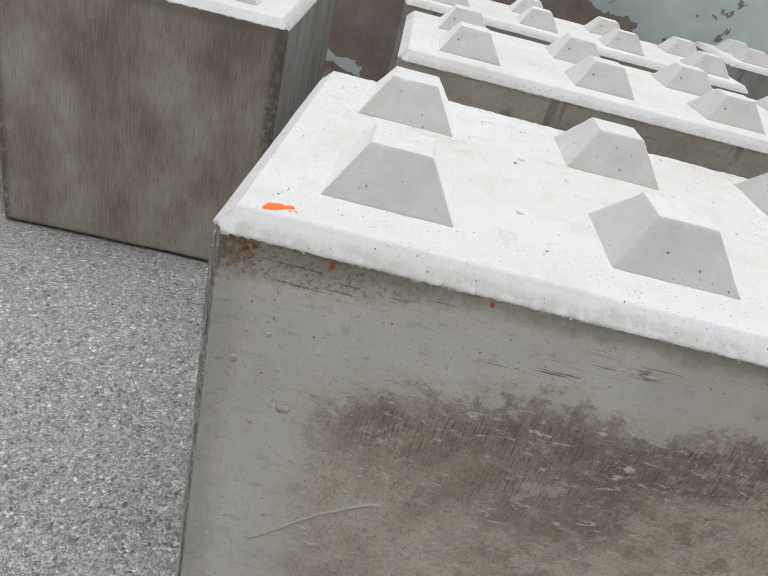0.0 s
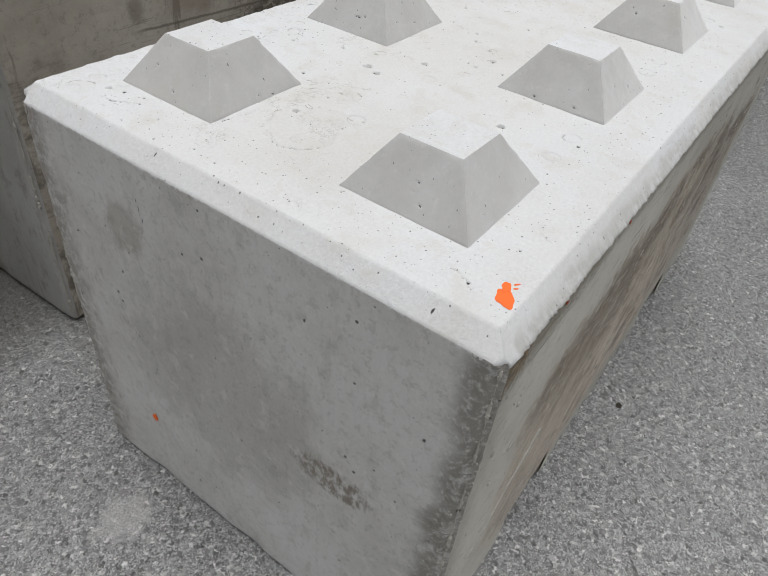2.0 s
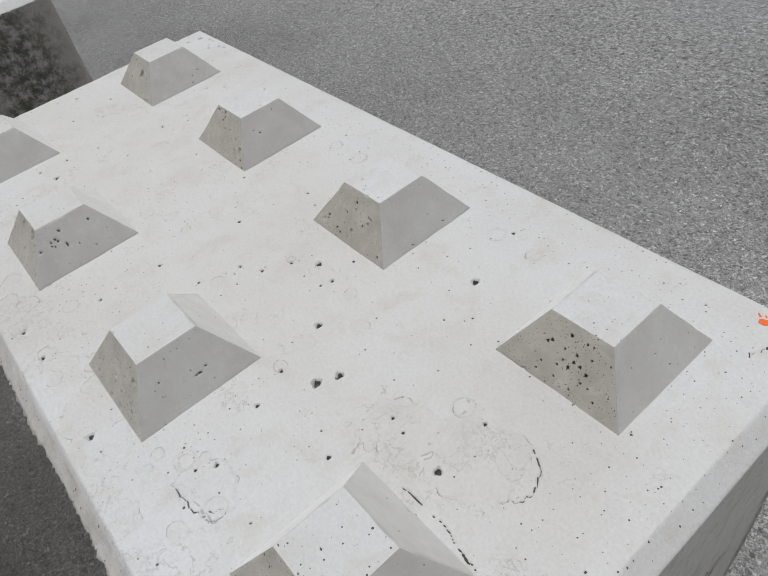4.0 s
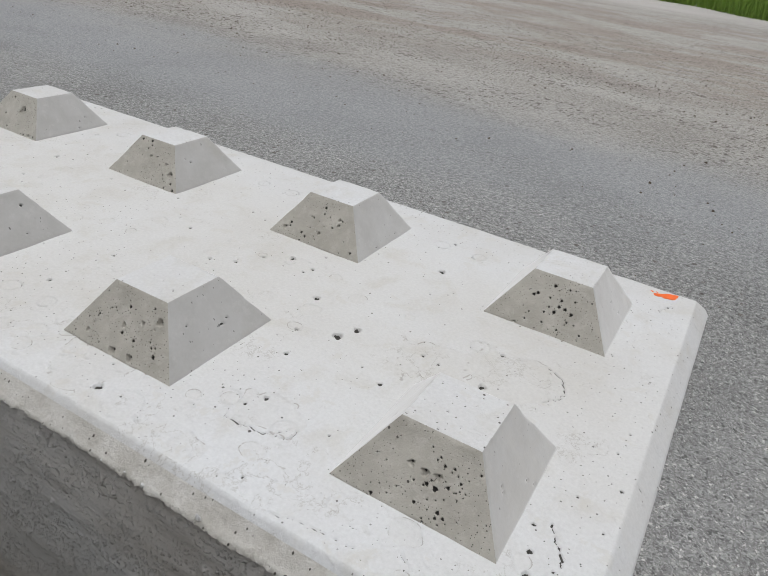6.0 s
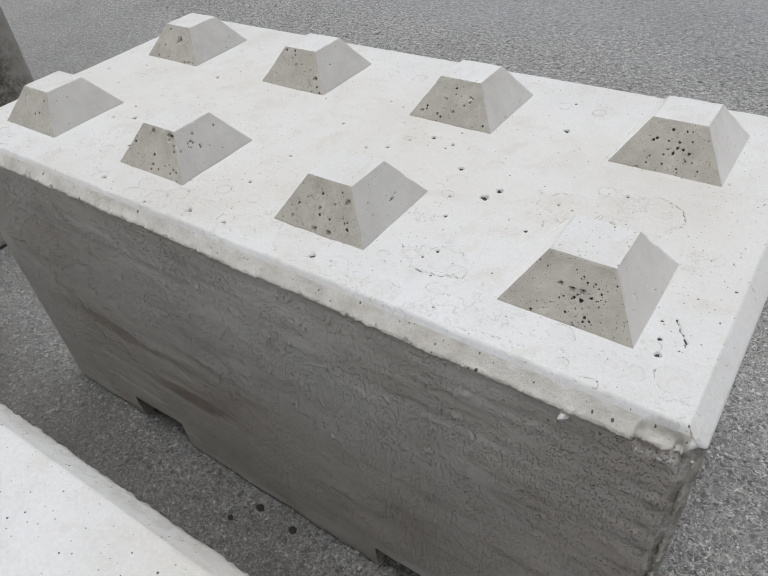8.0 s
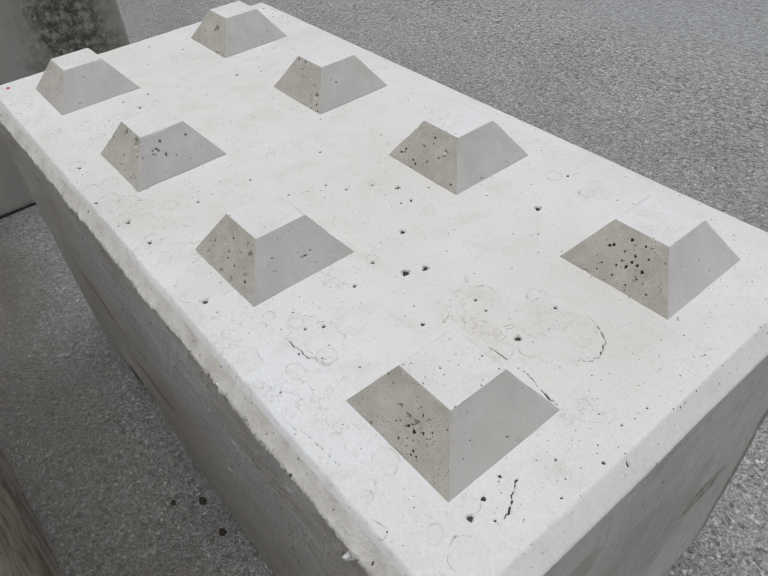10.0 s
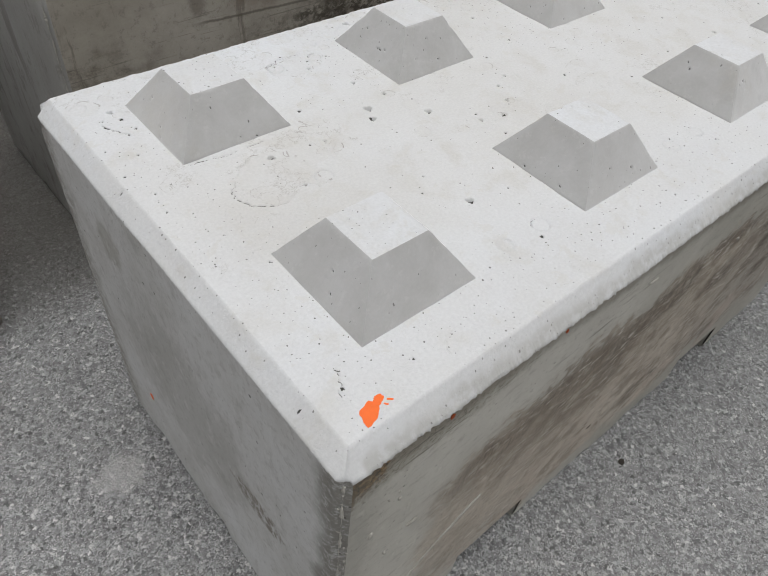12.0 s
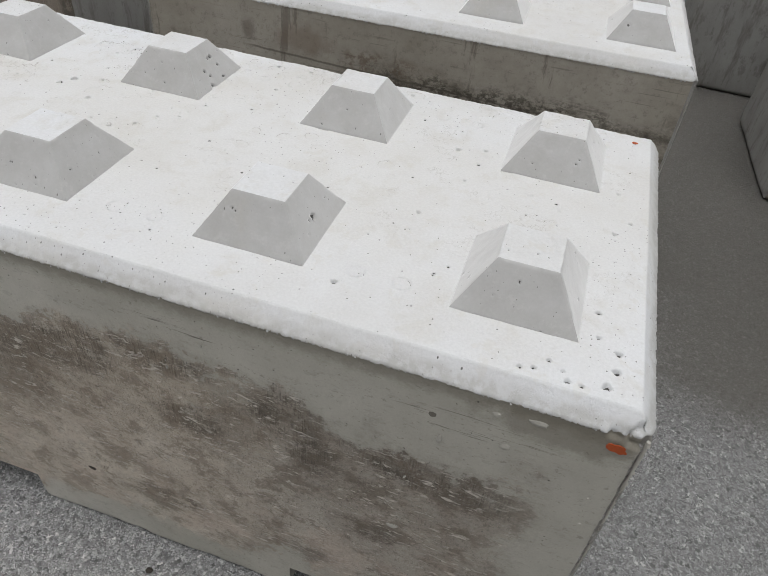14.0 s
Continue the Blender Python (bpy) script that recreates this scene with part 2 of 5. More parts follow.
def mat_front():
    """Formwork face of the nearest block: grey-green cement skin, a brown scoured band."""
    m = Mat("stained formwork concrete")
    v = m.coords
    x, y, z = m.split(v)
    wob = m.math("MULTIPLY", m.math("SUBTRACT", m.noise(v, 3.5, 6, 0.66), 0.5), 0.60)
    fray = m.math("MULTIPLY", m.math("SUBTRACT", m.noise(v, 38, 5, 0.75), 0.5), 0.16)
    zz = m.math("ADD", m.math("ADD", z, wob), fray)
    rag = m.noise(v, 15, 6, 0.72)
    rust = m.noise(m.map(v, (1.2, 1, 0.9)), 42, 7, 0.78)
    # skin
    skin = m.ramp(m.noise(v, 8, 7, 0.66), (0.3, (0.50, 0.482, 0.43)), (0.7, (0.61, 0.592, 0.535)))
    # right part of the skin darkened in colour to stand for weaker light
    skin = m.mix(m.math("MULTIPLY", m.step(m.math("ADD", x, wob), 0.45, 0.85), 0.8), skin, m.mix(1.0, skin, (0.74, 0.735, 0.71), "MULTIPLY"))
    # scoured band: brown, raked upright, with pale flecks left standing
    rake = m.noise(m.map(v, (300, 1, 55), turn=(0, 3, 0)), 1.2, 4, 0.75)
    fleck = m.noise(m.map(v, (0.65, 1, 1.35), turn=(0, -8, 0)), 27, 9, 0.80, 0.2)
    chip = m.noise(m.map(v, (0.85, 1, 1.2)), 105, 5, 0.72, 0.4)
    patch = m.noise(m.map(v, (1.3, 1, 0.8), turn=(0, -25, 0)), 6.5, 8, 0.72)
    lefty = m.step(m.math("ADD", x, wob), 0.72, 0.50)
    brown = m.ramp(patch, (0.36, (0.42, 0.365, 0.31)), (0.48, (0.58, 0.52, 0.455)), (0.60, (0.74, 0.685, 0.61)))
    # dark places where the skin is scoured away
    frayed = m.math("ADD", m.math("MULTIPLY", m.noise(m.map(v, (1.3, 1, 0.8), turn=(0, 20, 0)), 9, 9, 0.78), 0.80), m.math("MULTIPLY", fleck, 0.40))
    frayed = m.math("SUBTRACT", frayed, 0.10)
    edge_z = m.math("ADD", z, m.math("MULTIPLY", m.math("SUBTRACT", frayed, 0.5), 0.75))
    upper = m.math("ADD", m.math("MULTIPLY", m.step(edge_z, 0.36, 0.50), 0.62), m.math("MULTIPLY", lefty, 0.25))
    brown = m.mix(upper, brown, m.ramp(patch, (0.36, (0.25, 0.207, 0.17)), (0.58, (0.46, 0.395, 0.33))))
    dark = None
    for cx, cz, rx, rz in SCOURED:
        s = m.spot(x, z, cx, cz, rx, rz, frayed, 0.35)
        dark = s if dark is None else m.math("MAXIMUM", dark, s)
    brown = m.mix(m.math("MULTIPLY", dark, m.math("SUBTRACT", 0.80, m.math("MULTIPLY", lefty, 0.45))), brown, m.ramp(patch, (0.4, (0.11, 0.09, 0.072)), (0.62, (0.25, 0.207, 0.168))))
    brown = m.mix(m.math("MULTIPLY", m.step(rake, 0.52, 0.57), 0.42), brown, (0.43, 0.385, 0.33))
    brown = m.mix(m.math("MULTIPLY", m.step(rake, 0.46, 0.41), 0.45), brown, (0.105, 0.087, 0.07))
    low = m.step(m.math("SUBTRACT", zz, m.math("MULTIPLY", x, 0.10)), 0.42, 0.14)
    pale = m.math("MULTIPLY", m.math("MULTIPLY", m.step(fleck, 0.515, 0.55), m.math("ADD", m.math("MULTIPLY", low, 0.25), 0.45)), m.math("SUBTRACT", 1.0, m.math("MULTIPLY", lefty, 0.55)))
    brown = m.mix(pale, brown, (0.62, 0.56, 0.485))
    brown = m.mix(m.math("MULTIPLY", m.step(chip, 0.57, 0.60), m.math("SUBTRACT", 0.72, m.math("MULTIPLY", lefty, 0.42))), brown, (0.62, 0.57, 0.50))
    brown = m.mix(m.math("MULTIPLY", m.step(m.noise(v, 130, 5, 0.75), 0.42, 0.37), 0.50), brown, (0.10, 0.083, 0.068))
    # short level smears of cement left on the scoured ground, and upright scratches through it
    smear = m.noise(m.map(v, (30, 1, 95), turn=(0, -4, 0)), 1.0, 6, 0.70, 0.5)
    crumb = m.step(m.noise(v, 9, 5, 0.7), 0.40, 0.54)
    clump = m.noise(m.map(v, (1.0, 1, 1.25), turn=(0, -30, 0)), 12, 10, 0.76)
    right = m.step(m.math("ADD", x, wob), 0.25, 0.55)
    brown = m.mix(m.math("MULTIPLY", m.math("MULTIPLY", m.step(clump, 0.50, 0.56), right), 0.62), brown, (0.245, 0.20, 0.158))
    brown = m.mix(m.math("MULTIPLY", m.step(clump, 0.45, 0.40), 0.55), brown, (0.63, 0.585, 0.52))
    ruddy = m.step(m.noise(m.map(v, move=(1, 0, 4)), 5, 7, 0.72), 0.54, 0.64)
    brown = m.mix(m.math("MULTIPLY", m.math("MULTIPLY", ruddy, m.step(patch, 0.56, 0.46)), 0.40), brown, (0.27, 0.185, 0.13))
    brown = m.mix(m.step(m.math("ADD", x, m.math("MULTIPLY", wob, 0.6)), 0.90, 1.20), brown, m.mix(1.0, brown, (0.74, 0.75, 0.77), "MULTIPLY"))
    brown = m.mix(1.0, brown, (0.90, 0.885, 0.845), "MULTIPLY")
    scratch = m.noise(m.map(v, (420, 1, 22), turn=(0, 5, 0)), 1.0, 4, 0.7)
    brown = m.mix(m.math("MULTIPLY", m.math("MULTIPLY", m.step(scratch, 0.47, 0.41), m.math("MULTIPLY", dark, m.step(edge_z, 0.40, 0.52))), 0.65), brown, (0.085, 0.07, 0.055))
    brown = m.mix(m.math("MULTIPLY", m.math("MULTIPLY", m.step(smear, 0.56, 0.60), crumb), 0.80), brown, (0.70, 0.65, 0.58))
    rosy = m.math("MULTIPLY", m.step(m.noise(v, 7, 5, 0.7), 0.50, 0.62), low)
    brown = m.mix(m.math("MULTIPLY", rosy, 0.45), brown, (0.60, 0.50, 0.42))
    band = m.math("MULTIPLY", m.step(zz, 0.02, 0.22), m.step(m.math("ADD", zz, m.math("MULTIPLY", m.math("ABSOLUTE", m.math("SUBTRACT", x, 0.85)), 0.10)), 0.72, 0.60))
    wobx = m.math("ADD", x, m.math("MULTIPLY", wob, 0.5))
    band = m.math("MULTIPLY", band, m.math("MULTIPLY", m.step(wobx, 0.10, 0.26), m.step(wobx, 1.54, 1.40)))
    fringe = m.step(m.math("ADD", band, m.math("MULTIPLY", m.math("SUBTRACT", fleck, 0.5), 1.6)), 0.42, 0.58)
    c = m.mix(m.math("ADD", m.math("MULTIPLY", band, 0.55), m.math("MULTIPLY", fringe, 0.45)), skin, brown)
    c = m.mix(m.math("MULTIPLY", m.step(chip, 0.40, 0.36), 0.45), c, (0.16, 0.145, 0.12))
    c = m.mix(m.math("MULTIPLY", m.step(m.noise(m.map(v, (0.6, 1, 1.5)), 34, 8, 0.78), 0.54, 0.60), 0.30), c, (0.27, 0.25, 0.215))
    c = m.mix(m.spot(x, z, 0.671, 0.212, 0.009, 0.006, rust, 0.1), c, (0.05, 0.04, 0.03))
    c = m.mix(m.math("MULTIPLY", m.spot(x, z, 1.329, 0.702, 0.005, 0.005, rust, 0.1), 0.8), c, (0.07, 0.06, 0.045))
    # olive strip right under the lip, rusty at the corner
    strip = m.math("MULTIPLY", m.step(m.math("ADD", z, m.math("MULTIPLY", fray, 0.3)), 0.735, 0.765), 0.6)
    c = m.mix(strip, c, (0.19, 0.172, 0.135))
    c = m.mix(m.math("MULTIPLY", m.spot(x, z, 0.06, 0.772, 0.22, 0.048, rust, 0.4), 0.6), c, (0.25, 0.225, 0.175))
    pitted = m.math("MULTIPLY", m.spot(x, z, 0.10, 0.752, 0.16, 0.030, rust, 0.3), m.step(m.noise(v, 140, 5, 0.8), 0.52, 0.60))
    c = m.mix(m.math("MULTIPLY", pitted, 0.7), c, (0.10, 0.086, 0.062))
    c = m.mix(m.math("MULTIPLY", m.spot(x, z, 0.020, 0.768, 0.046, 0.034, rust, 0.15), 0.9), c, m.ramp(m.noise(v, 130, 6, 0.8), (0.42, (0.02, 0.013, 0.008)), (0.50, (0.13, 0.072, 0.024)), (0.58, (0.34, 0.22, 0.10))))
    c = m.mix(m.math("MULTIPLY", m.spot(x, z, 0.004, 0.735, 0.014, 0.040, rust, 0.2), 0.8), c, (0.12, 0.085, 0.04))
    c = m.mix(m.math("MULTIPLY", m.step(m.math("ADD", x, m.math("MULTIPLY", fray, 0.4)), 0.075, 0.02), 0.40), c, (0.23, 0.218, 0.185))
    c = m.mix(m.math("MULTIPLY", m.spot(x, z, 1.50, 0.745, 0.10, 0.035, rag), 0.5), c, (0.17, 0.15, 0.115))
    # torn fibres of the formwork
    hair = m.step(m.noise(m.map(v, (6, 1, 190), turn=(0, 4, 0)), 1.3, 4, 0.65), 0.57, 0.63)
    torn = None
    for cx, cz, rx, rz in ((0.135, 0.735, 0.09, 0.022), (0.21, 0.742, 0.08, 0.016), (0.44, 0.688, 0.07, 0.025), (0.53, 0.722, 0.08, 0.018), (0.883, 0.721, 0.05, 0.012), (0.95, 0.715, 0.06, 0.01), (1.06, 0.203, 0.05, 0.012), (1.38, 0.70, 0.12, 0.02)):
        s = m.spot(x, z, cx, cz, rx, rz, rag)
        torn = s if torn is None else m.math("MAXIMUM", torn, s)
    c = m.mix(m.math("MULTIPLY", m.math("MULTIPLY", hair, torn), 0.75), c, (0.10, 0.088, 0.070))
    grain = m.noise(v, 240, 4, 0.78)
    c = m.mix(0.20, c, m.ramp(grain, (0.3, 0.45), (0.7, 1.0)), "MULTIPLY")
    holes = pinholes(m, m.flat(x, z), 34, 0.0016, 0.16)
    c = m.mix(m.math("MULTIPLY", holes, 0.8), c, (0.06, 0.055, 0.05))
    c = m.soil_shade(c, 0.7, (0.05, 0.045, 0.04))
    n = m.bump(grain, 0.35, 0.002)
    n = m.bump(m.math("MULTIPLY", fleck, band), 0.5, 0.005, n)
    n = m.bump(m.math("MULTIPLY", m.math("MAXIMUM", m.step(chip, 0.56, 0.62), m.step(smear, 0.57, 0.61)), band), 0.6, 0.003, n)
    n = m.bump(m.math("MULTIPLY", hair, torn), 0.4, 0.003, n)
    return m.finish(c, m.ramp(patch, (0.3, 0.62), (0.7, 0.88)), n, 0.4)


def mat_end():
    """Smooth light grey end face with faint mottling."""
    m = Mat("light grey formwork concrete")
    v = m.coords
    x, y, z = m.split(v)
    cloud = m.noise(v, 5.5, 6, 0.62, 0.3)
    c = m.ramp(cloud, (0.28, (0.46, 0.453, 0.43)), (0.5, (0.545, 0.543, 0.53)), (0.75, (0.60, 0.603, 0.595)))
    mott = m.noise(m.map(v, (1, 1.6, 0.8)), 17, 6, 0.72)
    c = m.mix(m.math("MULTIPLY", m.step(mott, 0.52, 0.66), 0.30), c, (0.27, 0.257, 0.233))
    rag = m.noise(v, 20, 6, 0.7)
    c = m.mix(m.math("MULTIPLY", m.spot(y, z, 0.585, 0.650, 0.040, 0.045, rag), 0.40), c, (0.22, 0.19, 0.14))
    patch = m.spot(y, z, 0.195, 0.40, 0.066, 0.032, m.noise(m.map(v, (1, 2.2, 0.7)), 22, 8, 0.78), 0.2)
    patch = m.math("MULTIPLY", patch, m.step(m.noise(m.map(v, (1, 1.3, 0.8)), 55, 8, 0.80), 0.42, 0.55))
    c = m.mix(m.math("MULTIPLY", patch, 0.85), c, (0.17, 0.14, 0.108))
    c = m.mix(m.math("MULTIPLY", m.spot(y, z, 0.42, 0.42, 0.20, 0.20, m.noise(v, 9, 7, 0.75)), 0.35), c, (0.25, 0.235, 0.205))
    edge = m.math("MULTIPLY", m.step(m.math("ADD", y, m.math("MULTIPLY", m.math("SUBTRACT", cloud, 0.5), 0.08)), 0.058, 0.022), m.step(m.noise(v, 90, 7, 0.8), 0.30, 0.52))
    c = m.mix(m.math("MULTIPLY", edge, 0.80), c, (0.15, 0.138, 0.115))
    worn = m.math("MULTIPLY", m.step(m.math("ADD", y, m.math("MULTIPLY", m.math("SUBTRACT", mott, 0.5), 0.06)), 0.70, 0.765), m.step(m.noise(v, 40, 7, 0.78), 0.36, 0.56))
    c = m.mix(m.math("MULTIPLY", worn, 0.75), c, (0.20, 0.178, 0.15))
    grain = m.noise(v, 170, 4, 0.75)
    c = m.mix(m.math("MULTIPLY", m.step(m.noise(v, 62, 7, 0.80), 0.53, 0.59), 0.32), c, (0.27, 0.257, 0.235))
    c = m.mix(m.math("MULTIPLY", m.step(m.noise(m.map(v, move=(3, 1, 2)), 30, 7, 0.76), 0.55, 0.61), 0.40), c, (0.62, 0.615, 0.60))
    c = m.mix(0.22, c, m.ramp(grain, (0.3, 0.5), (0.7, 1.0)), "MULTIPLY")
    holes = m.math("MAXIMUM", pinholes(m, m.flat(y, z), 24, 0.0026, 0.16), pinholes(m, m.flat(y, z), 60, 0.0012, 0.06))
    c = m.mix(m.math("MULTIPLY", holes, 0.85), c, (0.05, 0.045, 0.04))
    c = m.soil_shade(c, 0.8, (0.05, 0.045, 0.04))
    n = m.bump(m.math("SUBTRACT", 1.0, holes), 0.8, 0.002)
    n = m.bump(grain, 0.2, 0.0015, n)
    n = m.bump(mott, 0.15, 0.003, n)
    return m.finish(c, 0.85, n, 0.35)


def mat_back():
    """Coarse board-marked face with crumbs of cement."""
    m = Mat("coarse board marked concrete")
    v = m.coords
    x, y, z = m.split(v)
    big = m.noise(m.map(v, (1, 1, 1.8)), 3.2, 7, 0.66)
    c = m.ramp(big, (0.3, (0.48, 0.452, 0.418)), (0.5, (0.585, 0.565, 0.54)), (0.72, (0.64, 0.638, 0.634)))
    rag = m.noise(v, 11, 6, 0.72)
    c = m.mix(m.math("MULTIPLY", m.spot(x, z, 0.99, 0.265, 0.11, 0.028, rag), 0.55), c, (0.26, 0.17, 0.125))
    c = m.mix(m.math("MULTIPLY", m.spot(x, z, 1.22, 0.38, 0.13, 0.025, rag), 0.45), c, (0.24, 0.185, 0.15))
    c = m.mix(m.math("MULTIPLY", m.step(m.noise(m.map(v, (0.6, 1, 2.2), (0.3, 0, 0.1)), 5.5, 6, 0.7), 0.56, 0.70), 0.4), c, (0.25, 0.225, 0.20))
    blue = m.spot(x, z, 0.72, 0.55, 0.34, 0.14, m.noise(v, 6, 6, 0.7), 0.5)
    c = m.mix(m.math("MULTIPLY", blue, 0.30), c, (0.66, 0.685, 0.71))
    line = m.noise(m.map(v, (3.0, 1, 95), turn=(0, 2, 0)), 1.5, 5, 0.72)
    c = m.mix(0.14, c, m.ramp(line, (0.38, 0.5), (0.56, 1.0)), "MULTIPLY")
    deep = m.step(m.noise(m.map(v, (2.2, 1, 60), turn=(0, 1, 0)), 1.0, 5, 0.7), 0.60, 0.66)
    c = m.mix(m.math("MULTIPLY", deep, 0.16), c, (0.25, 0.23, 0.205))
    grain = m.noise(v, 170, 5, 0.8)
    c = m.mix(0.22, c, m.ramp(grain, (0.3, 0.4), (0.7, 1.0)), "MULTIPLY")
    where = m.step(m.noise(m.map(v, (0.7, 1, 1.6)), 7, 6, 0.75), 0.38, 0.52)
    face = m.flat(m.math("MULTIPLY", x, 0.9), z)
    bead = m.math("MULTIPLY", m.math("MAXIMUM", domes(m, face, 260, 0.0017, 0.55), domes(m, face, 130, 0.0030, 0.36)), where)
    c = m.mix(m.math("MULTIPLY", m.step(bead, 0.2, 0.7), 0.60), c, (0.84, 0.835, 0.82))
    holes = pinholes(m, m.flat(x, z), 30, 0.0020, 0.18)
    c = m.mix(m.math("MULTIPLY", holes, 0.8), c, (0.07, 0.062, 0.055))
    n = m.bump(line, 0.35, 0.004)
    n = m.bump(m.math("SUBTRACT", 1.0, deep), 0.4, 0.003, n)
    n = m.bump(grain, 0.5, 0.004, n)
    n = m.bump(bead, 1.0, 0.0042, n)
    return m.finish(c, 0.85, n, 0.35)


def mat_rough_edge():
    """Crumbly pitted arris of the back edge."""
    m = Mat("crumbly concrete edge")
    v = m.coords
    mid = m.noise(v, 26, 7, 0.70)
    c = m.ramp(mid, (0.32, (0.44, 0.425, 0.39)), (0.5, (0.54, 0.527, 0.495)), (0.68, (0.63, 0.622, 0.60)))
    fine = m.noise(v, 170, 5, 0.75)
    c = m.mix(m.math("MULTIPLY", m.step(fine, 0.56, 0.66), 0.35), c, (0.33, 0.315, 0.285))
    holes = m.math("MAXIMUM", pinholes(m, v, 110, 0.0012, 0.30), pinholes(m, v, 42, 0.0024, 0.30))
    c = m.mix(m.math("MULTIPLY", holes, 0.9), c, (0.06, 0.055, 0.048))
    n = m.bump(fine, 0.6, 0.004)
    n = m.bump(m.math("SUBTRACT", 1.0, holes), 0.9, 0.002, n)
    return m.finish(c, 0.92, n, 0.25)


def mat_mossy():
    """Plain grey face with a dark mossy stain down one side."""
    m = Mat("moss stained grey concrete")
    v = m.coords
    x, y, z = m.split(v)
    cloud = m.noise(m.map(v, (1, 1, 0.6)), 3.6, 6, 0.6)
    c = m.ramp(cloud, (0.3, (0.35, 0.338, 0.315)), (0.7, (0.43, 0.425, 0.41)))
    fine = m.noise(v, 26, 8, 0.8)
    stain = m.spot(y, z, 0.20, 0.55, 0.14, 0.36, m.noise(v, 10, 7, 0.75), 0.6)
    c = m.mix(m.math("MULTIPLY", stain, m.step(fine, 0.36, 0.58)), c, (0.085, 0.085, 0.068))
    grain = m.noise(v, 150, 4, 0.75)
    c = m.mix(0.18, c, m.ramp(grain, (0.3, 0.5), (0.7, 1.0)), "MULTIPLY")
    return m.finish(c, 0.85, m.bump(grain, 0.25, 0.002), 0.3)


def mat_streaked():
    """Brown-grey face with fine upright streaks."""
    m = Mat("streaked brown concrete")
    v = m.shifted()
    streak = m.noise(m.map(v, (300, 300, 14)), 1.2, 5, 0.75)
    cloud = m.noise(m.map(v, (1, 1, 0.7)), 4.2, 7, 0.64)
    c = m.ramp(cloud, (0.36, (0.20, 0.165, 0.132)), (0.48, (0.285, 0.245, 0.20)), (0.58, (0.36, 0.325, 0.278)), (0.70, (0.44, 0.41, 0.365)))
    c = m.mix(m.math("MULTIPLY", m.step(streak, 0.52, 0.62), 0.36), c, (0.38, 0.35, 0.305))
    c = m.mix(m.math("MULTIPLY", m.step(streak, 0.47, 0.39), 0.42), c, (0.12, 0.10, 0.082))
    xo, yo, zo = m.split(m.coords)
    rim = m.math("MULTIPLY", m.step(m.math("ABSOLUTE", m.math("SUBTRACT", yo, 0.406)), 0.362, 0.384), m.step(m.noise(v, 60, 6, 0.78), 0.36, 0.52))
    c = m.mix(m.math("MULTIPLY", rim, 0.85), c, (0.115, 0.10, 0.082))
    # even dark band right under the lip: its shade put into the colour
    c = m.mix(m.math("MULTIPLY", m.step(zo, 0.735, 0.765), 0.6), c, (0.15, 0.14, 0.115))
    grain = m.noise(v, 190, 4, 0.75)
    c = m.mix(0.2, c, m.ramp(grain, (0.3, 0.45), (0.7, 1.0)), "MULTIPLY")
    n = m.bump(grain, 0.3, 0.002)
    return m.finish(c, 0.8, m.bump(streak, 0.15, 0.002, n), 0.35)


